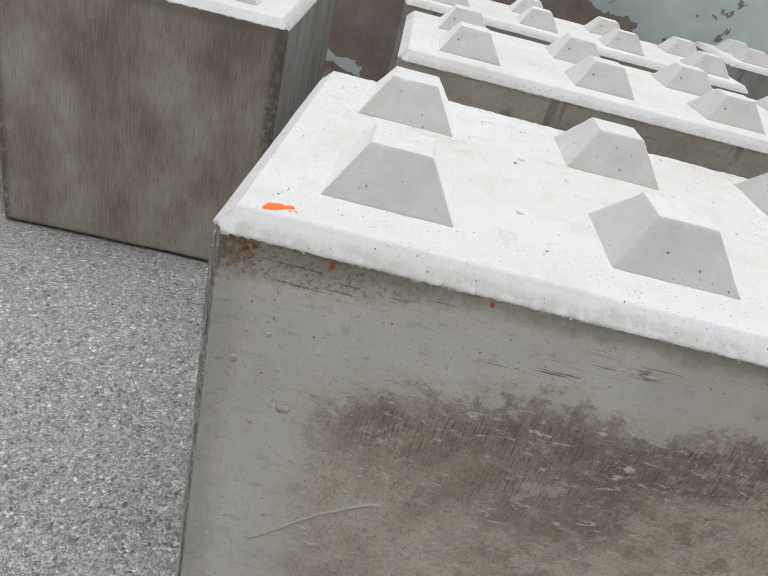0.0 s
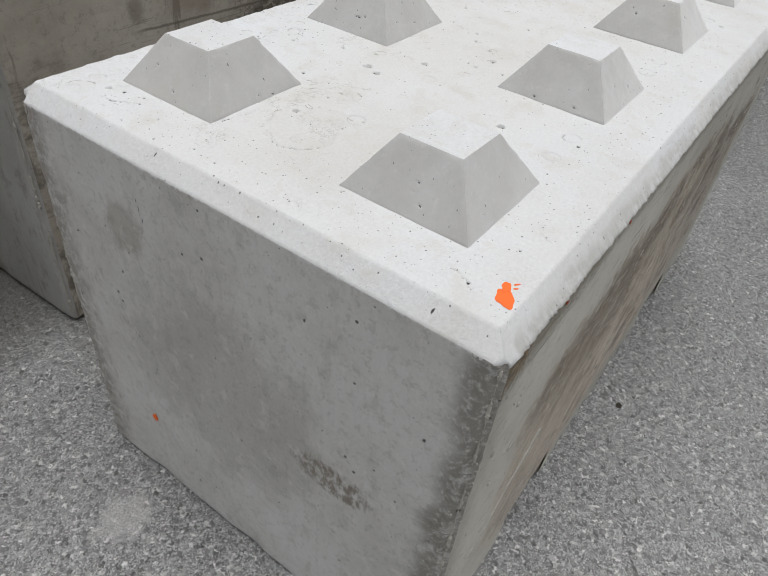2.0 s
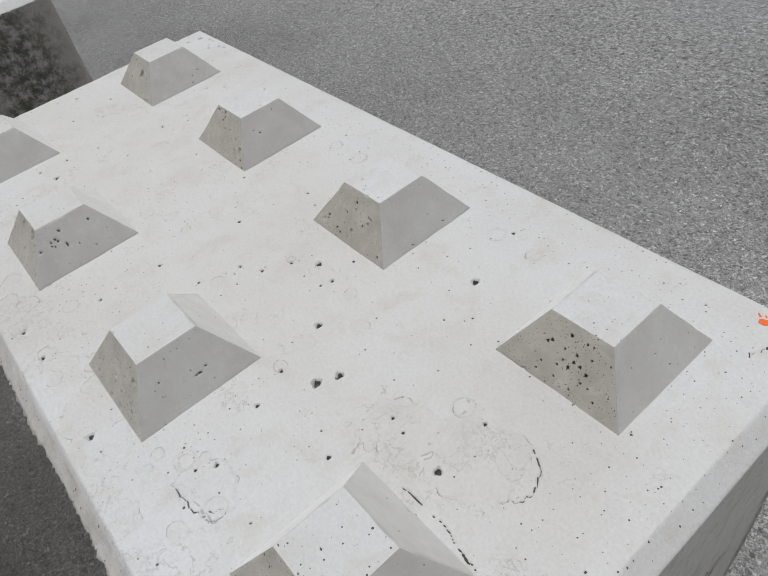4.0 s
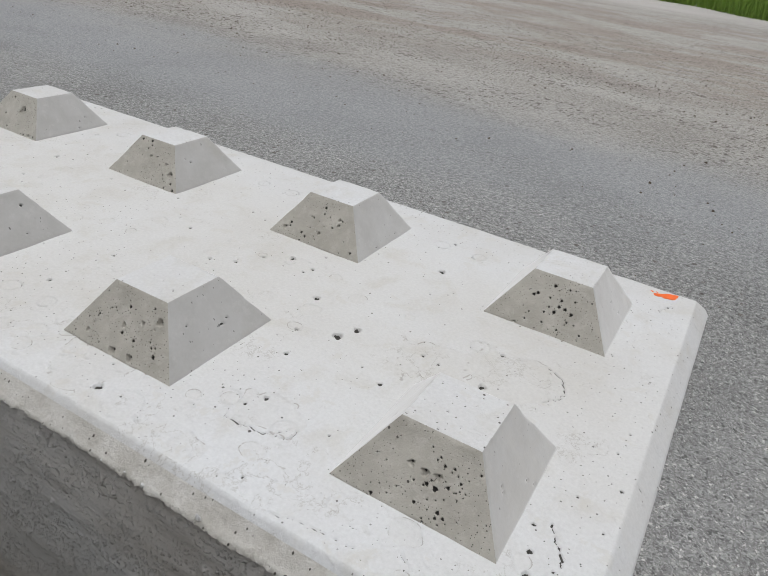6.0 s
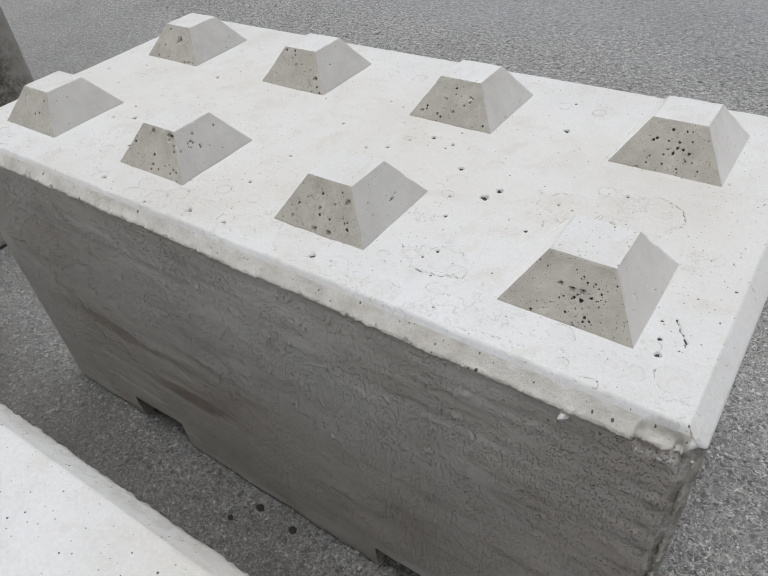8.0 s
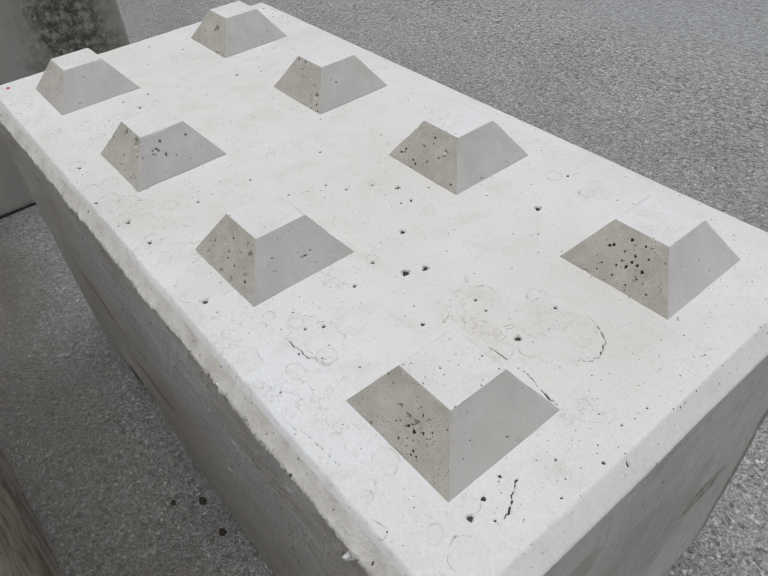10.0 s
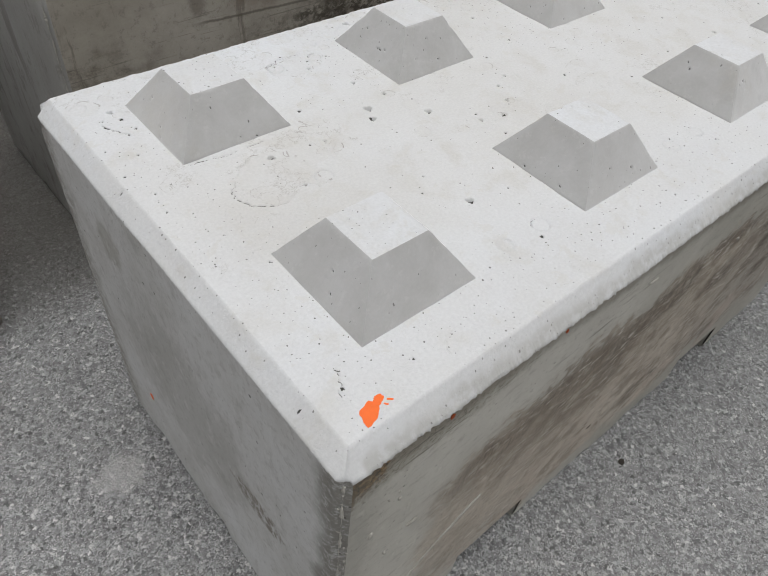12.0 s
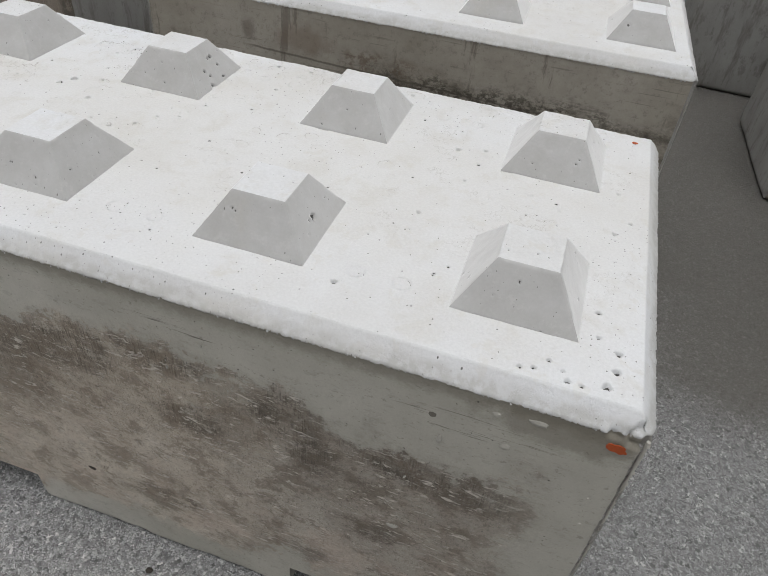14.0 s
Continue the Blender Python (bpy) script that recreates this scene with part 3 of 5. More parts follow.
def mat_weathered(name="weathered grey concrete", seam=False):
    """Grey-brown face with a dark scoured lower band and sideways marks."""
    m = Mat(name)
    v = m.shifted()
    x, y, z = m.split(m.coords)
    cloud = m.noise(v, 4.0, 6, 0.62)
    c = m.ramp(cloud, (0.3, (0.33, 0.300, 0.248)), (0.7, (0.48, 0.448, 0.388)))
    dark = m.noise(m.map(v, (1, 1, 1.5)), 13, 7, 0.76)
    wob = m.math("MULTIPLY", m.math("SUBTRACT", cloud, 0.5), 0.5)
    band = m.step(m.math("ADD", z, wob), 0.68, 0.54)
    cover = m.math("ADD", m.math("MULTIPLY", band, 0.70), 0.12)
    c = m.mix(m.math("MULTIPLY", m.step(dark, 0.42, 0.64), cover), c, (0.115, 0.098, 0.080))
    run = m.noise(m.map(v, (20, 20, 2.2)), 1.0, 7, 0.74)
    c = m.mix(m.math("MULTIPLY", m.step(run, 0.56, 0.63), 0.6), c, (0.15, 0.132, 0.11))
    c = m.mix(m.math("MULTIPLY", m.step(m.noise(v, 80, 6, 0.78), 0.54, 0.62), 0.4), c, (0.17, 0.153, 0.13))
    line = m.noise(m.map(v, (4, 4, 110)), 1.3, 3, 0.6)
    c = m.mix(m.math("MULTIPLY", m.step(line, 0.63, 0.70), 0.4), c, (0.12, 0.105, 0.09))
    if seam:
        rag = m.noise(v, 18, 7, 0.76)
        lower = m.math("MULTIPLY", m.spot(x, z, 1.05, 0.575, 0.46, 0.075, rag, 0.4), m.step(m.noise(m.map(v, (1, 1, 1.6)), 42, 8, 0.78), 0.44, 0.54))
        c = m.mix(m.math("MULTIPLY", lower, 0.85), c, (0.06, 0.052, 0.040))
        rusty = m.math("MULTIPLY", m.spot(x, z, 0.72, 0.66, 0.16, 0.035, rag, 0.5), m.step(m.noise(v, 36, 7, 0.76), 0.48, 0.58))
        c = m.mix(m.math("MULTIPLY", rusty, 0.6), c, (0.15, 0.10, 0.07))
        c = m.mix(m.math("MULTIPLY", m.spot(x, z, 0.50, 0.69, 0.075, 0.04, m.noise(v, 30, 7, 0.78), 0.5), 0.35), c, (0.19, 0.125, 0.085))
        c = m.mix(m.math("MULTIPLY", m.spot(x, z, 0.33, 0.69, 0.02, 0.03, m.noise(v, 45, 7, 0.78), 0.5), 0.5), c, (0.11, 0.09, 0.07))
        at = m.math("ADD", m.math("ADD", z, m.math("MULTIPLY", x, 0.037)), m.math("MULTIPLY", m.math("SUBTRACT", rag, 0.5), 0.012))
        mark = m.math("MULTIPLY", m.step(m.math("ABSOLUTE", m.math("SUBTRACT", at, 0.658)), 0.0045, 0.001), m.math("MULTIPLY", m.step(x, 0.30, 0.36), m.step(x, 1.36, 1.28)))
        c = m.mix(m.math("MULTIPLY", mark, 0.65), c, (0.10, 0.088, 0.07))
    grain = m.noise(v, 160, 4, 0.75)
    c = m.mix(0.2, c, m.ramp(grain, (0.3, 0.45), (0.7, 1.0)), "MULTIPLY")
    n = m.bump(grain, 0.3, 0.002)
    return m.finish(c, 0.85, m.bump(dark, 0.3, 0.004, n), 0.3)


def mat_plain_side():
    """Smooth mid-grey face of the blocks behind."""
    m = Mat("plain grey concrete")
    v = m.shifted()
    cloud = m.noise(m.map(v, (1, 1, 0.6)), 3.6, 6, 0.6)
    c = m.ramp(cloud, (0.3, (0.30, 0.292, 0.272)), (0.7, (0.43, 0.425, 0.41)))
    smear = m.noise(m.map(v, (6, 6, 1.2)), 2.2, 5, 0.7)
    c = m.mix(m.math("MULTIPLY", m.step(smear, 0.52, 0.66), 0.55), c, (0.16, 0.148, 0.13))
    c = m.mix(m.math("MULTIPLY", m.step(m.noise(m.map(v, (1, 1, 0.5)), 24, 8, 0.78), 0.53, 0.62), 0.4), c, (0.15, 0.138, 0.12))
    grain = m.noise(v, 150, 4, 0.75)
    c = m.mix(0.18, c, m.ramp(grain, (0.3, 0.5), (0.7, 1.0)), "MULTIPLY")
    return m.finish(c, 0.85, m.bump(grain, 0.25, 0.002), 0.3)


def mat_asphalt():
    m = Mat("asphalt")
    v = m.coords
    x, y, z = m.split(v)
    rough = m.tree.nodes.new("ShaderNodeTexNoise")
    m.link(v, rough.inputs["Vector"])
    rough.inputs["Scale"].default_value, rough.inputs["Detail"].default_value = 160, 3
    push = m.tree.nodes.new("ShaderNodeVectorMath")
    push.operation = "MULTIPLY_ADD"
    m.link(rough.outputs["Color"], push.inputs[0])
    push.inputs[1].default_value = (0.016, 0.016, 0.016)
    m.link(v, push.inputs[2])
    stones = push.outputs["Vector"]
    r, g, b = m.red(m.cells(stones, 140, out="Color"))
    stone = m.ramp(r, (0.0, (0.11, 0.11, 0.108)), (0.28, (0.266, 0.269, 0.268)), (0.66, (0.425, 0.429, 0.427)), (0.84, (0.534, 0.538, 0.535)), (1.0, (0.78, 0.775, 0.76)))
    r2, g2, b2 = m.red(m.cells(v, 380, out="Color"))
    sand = m.ramp(r2, (0.0, (0.14, 0.14, 0.137)), (0.5, (0.345, 0.348, 0.347)), (1.0, (0.634, 0.637, 0.633)))
    c = m.mix(m.step(g, 0.35, 0.55), stone, sand)
    rim = m.cells(stones, 140, "DISTANCE_TO_EDGE")
    c = m.mix(m.math("MULTIPLY", m.step(rim, 0.11, 0.0), 0.50), c, (0.12, 0.118, 0.112))
    c = m.mix(m.math("MULTIPLY", m.step(m.noise(v, 95, 5, 0.75), 0.44, 0.36), 0.5), c, (0.10, 0.098, 0.094))
    # worn clouds
    cloud = m.noise(v, 1.1, 5, 0.6)
    c = m.mix(0.55, c, m.ramp(cloud, (0.32, 0.55), (0.5, 0.85), (0.68, 1.0)), "MULTIPLY")
    spots = m.noise(v, 7, 5, 0.7)
    c = m.mix(m.math("MULTIPLY", m.step(spots, 0.60, 0.78), 0.35), c, (0.50, 0.495, 0.48))
    rag = m.noise(v, 3.0, 6, 0.65)
    worn = m.step(m.math("ADD", m.math("ADD", x, m.math("MULTIPLY", y, 0.25)), m.math("MULTIPLY", m.math("SUBTRACT", rag, 0.5), 1.2)), -0.1, 1.5)
    worn = m.math("MULTIPLY", worn, m.step(y, -2.0, -0.7))
    c = m.mix(m.math("MULTIPLY", worn, 0.27), c, (0.125, 0.125, 0.122))
    c = m.mix(m.math("MULTIPLY", m.spot(x, y, -0.315, 0.408, 0.055, 0.045, m.noise(v, 30, 5, 0.7)), 0.5), c, (0.52, 0.515, 0.50))
    # gaps between the blocks darkened: shade painted in, in a soil tone
    gap_shade = m.step(m.math("ADD", y, m.math("MULTIPLY", m.math("SUBTRACT", rag, 0.5), 0.3)), 0.52, 0.80)
    gap_shade = m.math("MULTIPLY", gap_shade, m.math("MULTIPLY", m.math("MAXIMUM", m.step(x, -0.16, -0.02), m.step(y, 0.86, 1.05)), m.math("MULTIPLY", m.step(m.math("ADD", x, rag), -1.6, -0.5), m.step(m.math("ADD", x, rag), 5.4, 4.2))))
    c = m.mix(m.math("MULTIPLY", gap_shade, m.math("ADD", m.math("MULTIPLY", m.math("MAXIMUM", m.step(x, 1.3, 1.9), m.step(y, 0.95, 1.25)), 0.30), 0.48)), c, (0.095, 0.088, 0.074))
    # road beyond: dust, tyre lines, brown soil carried onto it
    wav = m.math("MULTIPLY", m.math("SUBTRACT", m.noise(m.map(v, (0.35, 1, 1)), 0.6, 5, 0.65), 0.5), 2.6)
    yy = m.math("ADD", y, wav)
    lines = m.noise(m.map(v, (0.45, 1.25, 1), turn=(0, 0, 3)), 0.8, 9, 0.70, 0.4)
    grit = m.noise(m.map(v, (0.8, 1.1, 1)), 20, 8, 0.82)
    dust = m.step(yy, -2.6, -5.6)
    dusty = m.ramp(lines, (0.36, (0.37, 0.342, 0.308)), (0.5, (0.475, 0.45, 0.41)), (0.62, (0.55, 0.53, 0.495)))
    dusty = m.mix(0.75, dusty, m.ramp(grit, (0.38, 0.35), (0.52, 1.0)), "MULTIPLY")
    c = m.mix(m.math("MULTIPLY", dust, 0.75), c, dusty)
    soil = m.math("MULTIPLY", m.math("MULTIPLY", m.step(yy, -5.5, -8.0), m.step(yy, -17.5, -14.0)), m.step(lines, 0.58, 0.42))
    c = m.mix(m.math("MULTIPLY", soil, 0.45), c, m.mix(0.6, (0.33, 0.25, 0.19), m.ramp(grit, (0.34, 0.4), (0.55, 1.0)), "MULTIPLY"))
    where = m.math("MULTIPLY", m.step(yy, -3.0, -5.0), m.step(m.noise(m.map(v, (0.45, 1.1, 1)), 1.1, 6, 0.7), 0.40, 0.54))
    clods = m.math("MULTIPLY", m.math("MAXIMUM", pinholes(m, v, 20, 0.019, 0.55), pinholes(m, v, 9, 0.034, 0.40)), where)
    few = pinholes(m, v, 12, 0.013, 0.45)
    c = m.mix(m.math("MULTIPLY", m.math("MAXIMUM", clods, m.math("MULTIPLY", few, m.step(y, -1.2, -2.0))), 0.78), c, (0.10, 0.08, 0.066))
    blue = m.math("MULTIPLY", m.step(m.math("ABSOLUTE", m.math("ADD", yy, 3.4)), 1.3, 0.2), 0.40)
    gravel = m.noise(v, 42, 7, 0.82)
    away = m.step(y, -0.9, -2.2)
    c = m.mix(m.math("MULTIPLY", away, 0.7), c, m.ramp(gravel, (0.42, 0.42), (0.50, 1.0), (0.58, 1.0)), "MULTIPLY")
    c = m.mix(m.math("MULTIPLY", m.math("MULTIPLY", away, m.step(gravel, 0.54, 0.58)), 0.5), c, (0.60, 0.60, 0.59))
    c = m.mix(blue, c, (0.335, 0.355, 0.38))
    skid = m.math("MULTIPLY", m.step(m.math("ABSOLUTE", m.math("ADD", y, 3.70)), 0.10, 0.02), m.step(m.noise(m.map(v, (2.6, 22, 1)), 1.5, 4, 0.7), 0.60, 0.68))
    c = m.mix(m.math("MULTIPLY", skid, 0.6), c, (0.60, 0.61, 0.63))
    far = m.step(yy, -16.0, -19.0)
    c = m.mix(m.math("MULTIPLY", far, 0.7), c, (0.50, 0.49, 0.475))
    n = m.bump(m.math("SUBTRACT", 1.0, m.cells(stones, 140)), 0.8, 0.007)
    n = m.bump(m.noise(v, 85, 5, 0.75), 0.25, 0.004, n)
    n = m.bump(m.noise(v, 420, 3, 0.7), 0.3, 0.002, n)
    return m.finish(c, m.ramp(r, (0.0, 0.7), (1.0, 0.92)), n, 0.4)


def mat_wall():
    """Brown render from which a pale green coat has peeled."""
    m = Mat("peeling painted render")
    v = m.coords
    x, y, z = m.split(v)
    grain = m.noise(v, 60, 5, 0.75)
    bare = m.ramp(m.noise(v, 5, 6, 0.65), (0.3, (0.20, 0.16, 0.138)), (0.7, (0.33, 0.28, 0.25)))
    bare = m.mix(0.3, bare, m.ramp(grain, (0.3, 0.4), (0.7, 1.0)), "MULTIPLY")
    paint = m.ramp(m.noise(v, 3, 6, 0.6), (0.3, (0.44, 0.52, 0.50)), (0.7, (0.60, 0.68, 0.66)))
    wob = m.math("MULTIPLY", m.math("SUBTRACT", m.noise(v, 5.5, 7, 0.62), 0.5), 0.22)
    xw, zw = m.math("ADD", x, wob), m.math("ADD", z, wob)
    line = m.math("ADD", zw, m.math("MULTIPLY", m.math("SUBTRACT", x, 1.0), 0.12))
    upper = m.math("MULTIPLY", m.step(xw, 0.96, 0.97), m.step(line, 0.838, 0.843))
    keep = m.math("MAXIMUM", upper, m.step(xw, 1.37, 1.38))
    patch = m.math("MULTIPLY", m.math("MULTIPLY", m.step(xw, -0.92, -0.91), m.step(xw, -0.33, -0.34)), m.math("MULTIPLY", m.step(m.math("ADD", zw, m.math("MULTIPLY", x, 0.15)), -0.05, -0.045), m.step(m.math("ADD", zw, m.math("MULTIPLY", x, 0.15)), 0.035, 0.03)))
    keep = m.math("MAXIMUM", keep, patch)
    gone = m.step(m.noise(m.map(v, move=(2, 0, 1)), 6.5, 6, 0.6), 0.665, 0.67)
    keep = m.math("MULTIPLY", keep, m.math("SUBTRACT", 1.0, gone))
    c = m.mix(keep, bare, paint)
    n = m.bump(keep, 0.6, 0.004)
    n = m.bump(grain, 0.4, 0.004, n)
    return m.finish(c, 0.85, n, 0.3)


def mat_plain(name, colour, rough=0.8, grain=60, depth=0.3):
    m = Mat(name)
    v = m.coords
    n = m.noise(v, grain, 4, 0.7)
    c = m.mix(depth, colour, m.ramp(n, (0.3, 0.4), (0.7, 1.0)), "MULTIPLY")
    return m.finish(c, rough, m.bump(n, 0.2, 0.001))


TOP, POROUS, FRONT, END, BACK = mat_cast_top(), mat_stud_porous(), mat_front(), mat_end(), mat_back()
EDGE, MOSSY, FLANK = mat_rough_edge(), mat_mossy(), mat_flank()
STREAKED, WEATHERED, SIDE = mat_streaked(), mat_weathered(), mat_plain_side()
SEAMED = mat_weathered("seamed grey concrete", True)
ASPHALT, WALL = mat_asphalt(), mat_wall()
ORANGE = mat_plain("orange spray paint", (0.86, 0.155, 0.025), 0.5, 90, 0.12)
RUST_ORANGE = mat_plain("faded orange paint", (0.42, 0.085, 0.025), 0.7, 120, 0.3)
CEMENT = mat_plain("loose cement", (0.40, 0.385, 0.345), 0.9, 120, 0.3)
CLOD = mat_plain("brown soil", (0.115, 0.092, 0.072), 0.95, 40, 0.4)
CRUMB = mat_plain("pale broken concrete", (0.62, 0.61, 0.585), 0.9, 120, 0.25)
DIRT = mat_plain("dark soil", (0.055, 0.048, 0.04), 0.95, 120, 0.4)
GRASS = mat_plain("grass", (0.26, 0.42, 0.075), 0.6, 14, 0.65)

# ---- mesh helpers ----


def vnoise(p, seed=0):
    """Smooth value noise in -1..1 of an (n, 3) array."""
    q = np.floor(p).astype(np.int64)
    f = p - q
    f = f * f * (3 - 2 * f)
    total = np.zeros(len(p))
    for dx in (0, 1):
        for dy in (0, 1):
            for dz in (0, 1):
                h = (q[:, 0] + dx) * 374761393 + (q[:, 1] + dy) * 668265263 + (q[:, 2] + dz) * 2147483647 + seed * 144665
                h = (h ^ (h >> 13)) * 1274126177
                h = ((h ^ (h >> 16)) & 0xFFFF) / 32767.5 - 1
                w = (f[:, 0] if dx else 1 - f[:, 0]) * (f[:, 1] if dy else 1 - f[:, 1]) * (f[:, 2] if dz else 1 - f[:, 2])
                total += w * h
    return total


def fbm(p, scale, octaves=3, seed=0):
    total, amp = np.zeros(len(p)), 1.0
    for k in range(octaves):
        total += amp * vnoise(p * scale * 2 ** k + 7.3 * k, seed + k)
        amp *= 0.5
    return total


def mesh_from(name, verts, quads, slots, mats, smooth=True, soil_shade=None, flake=None):
    me = bpy.data.meshes.new(name)
    quads = np.asarray(quads, dtype=np.int32)
    me.vertices.add(len(verts))
    me.vertices.foreach_set("co", np.asarray(verts, dtype=np.float32).ravel())
    me.loops.add(quads.size)
    me.loops.foreach_set("vertex_index", quads.ravel())
    me.polygons.add(len(quads))
    me.polygons.foreach_set("loop_start", np.arange(0, quads.size, 4, dtype=np.int32))
    me.polygons.foreach_set("loop_total", np.full(len(quads), 4, dtype=np.int32))
    for m in mats:
        me.materials.append(m)
    me.polygons.foreach_set("material_index", np.asarray(slots, dtype=np.int32))
    me.polygons.foreach_set("use_smooth", np.full(len(quads), smooth))
    if soil_shade is not None:
        layer = me.attributes.new("soil_shade", "FLOAT", "POINT")
        layer.data.foreach_set("value", np.asarray(soil_shade, dtype=np.float32))
    if flake is not None:
        layer = me.attributes.new("flake", "FLOAT", "POINT")
        layer.data.foreach_set("value", np.asarray(flake, dtype=np.float32))
    me.update(calc_edges=True)
    return me


def part(name, me, parent, label=""):
    """Link a mesh (or a bmesh with its material) as one part of a thing."""
    ob = new(name, me)
    ob.parent = parent
    if label:
        tagged(ob, label)
    return ob


def bm_mesh(name, bm, material, smooth=False):
    me = bpy.data.meshes.new(name)
    for f in bm.faces:
        f.smooth = smooth
    bm.to_mesh(me)
    bm.free()
    me.materials.append(material)
    return me


def dent(h, u, v, cu, cv, r, depth, flat=0.0, squash=1.0):
    """Press a round hole into the height array h over the coordinates u, v."""
    near = np.flatnonzero((np.abs(u - cu) < r * 1.3) & (np.abs(v - cv) < r * 1.3 * squash))
    if len(near):
        a = np.arctan2(v[near] - cv, u[near] - cu)
        d = np.hypot(u[near] - cu, (v[near] - cv) / squash) / (r * (1 + 0.16 * np.sin(3 * a + cu * 900) + 0.1 * np.sin(5 * a + cv * 700)))
        h[near] -= depth * np.clip((1 - d ** 2) / (1 - flat), 0, 1)


def groove(h, u, v, points, width, depth):
    """Cut a ragged line through the points (a crack)."""
    fine = []
    for (u0, v0), (u1, v1) in zip(points, points[1:]):
        for s in np.linspace(0, 1, 5)[:-1]:
            w = 0.0022 * math.sin(u0 * 4000 + s * 17) * (0 < s)
            fine.append((u0 + (u1 - u0) * s + w, v0 + (v1 - v0) * s - w * 0.7))
    fine.append(points[-1])
    fu, fv = [p[0] for p in fine], [p[1] for p in fine]
    near = np.flatnonzero((u > min(fu) - 0.01) & (u < max(fu) + 0.01) & (v > min(fv) - 0.01) & (v < max(fv) + 0.01))
    if not len(near):
        return
    best = np.full(len(near), 9.0)
    for k, ((u0, v0), (u1, v1)) in enumerate(zip(fine, fine[1:])):
        du, dv = u1 - u0, v1 - v0
        s = np.clip(((u[near] - u0) * du + (v[near] - v0) * dv) / (du * du + dv * dv), 0, 1)
        thick = width * (0.6 + 0.4 * math.sin(k * 2.3 + u0 * 90))
        best = np.minimum(best, np.hypot(u[near] - u0 - s * du, v[near] - v0 - s * dv) / thick + 0.45 * max(0.0, math.sin(k * 1.7 + u0 * 300)))
    h[near] -= depth * np.clip(1.3 - best, 0, 1)


def ring(h, u, v, cu, cv, r, depth=0.0016, width=0.0028, arc=(0.0, 6.4)):
    """A shallow round print, as of a bubble under the cement skin."""
    near = np.flatnonzero((np.abs(u - cu) < r * 1.5) & (np.abs(v - cv) < r * 1.5))
    if len(near):
        d = np.hypot(u[near] - cu, v[near] - cv)
        a = np.mod(np.arctan2(v[near] - cv, u[near] - cu) - arc[0], 2 * math.pi)
        h[near] -= depth * np.clip(1 - np.abs(d - r) / width, 0, 1) * (a < arc[1])


def spall(h, p, cu, cv, r, depth, seed):
    """A flake gone from the skin, with a ragged outline."""
    near = np.flatnonzero((np.abs(p[:, 0] - cu) < r * 1.8) & (np.abs(p[:, 1] - cv) < r * 1.8))
    if len(near):
        q = p[near]
        d = np.hypot(q[:, 0] - cu, q[:, 1] - cv) / r + 0.45 * fbm(q, 28, 3, seed)
        h[near] -= depth * np.clip((1 - d) * 7, 0, 1) * (1 + 0.2 * fbm(q, 90, 2, seed + 5))


H, CHAMFER, LIP = 0.80, 0.024, 0.027
STUD_BASE, STUD_TOP, STUD_HIGH = 0.0906, 0.0428, 0.0705


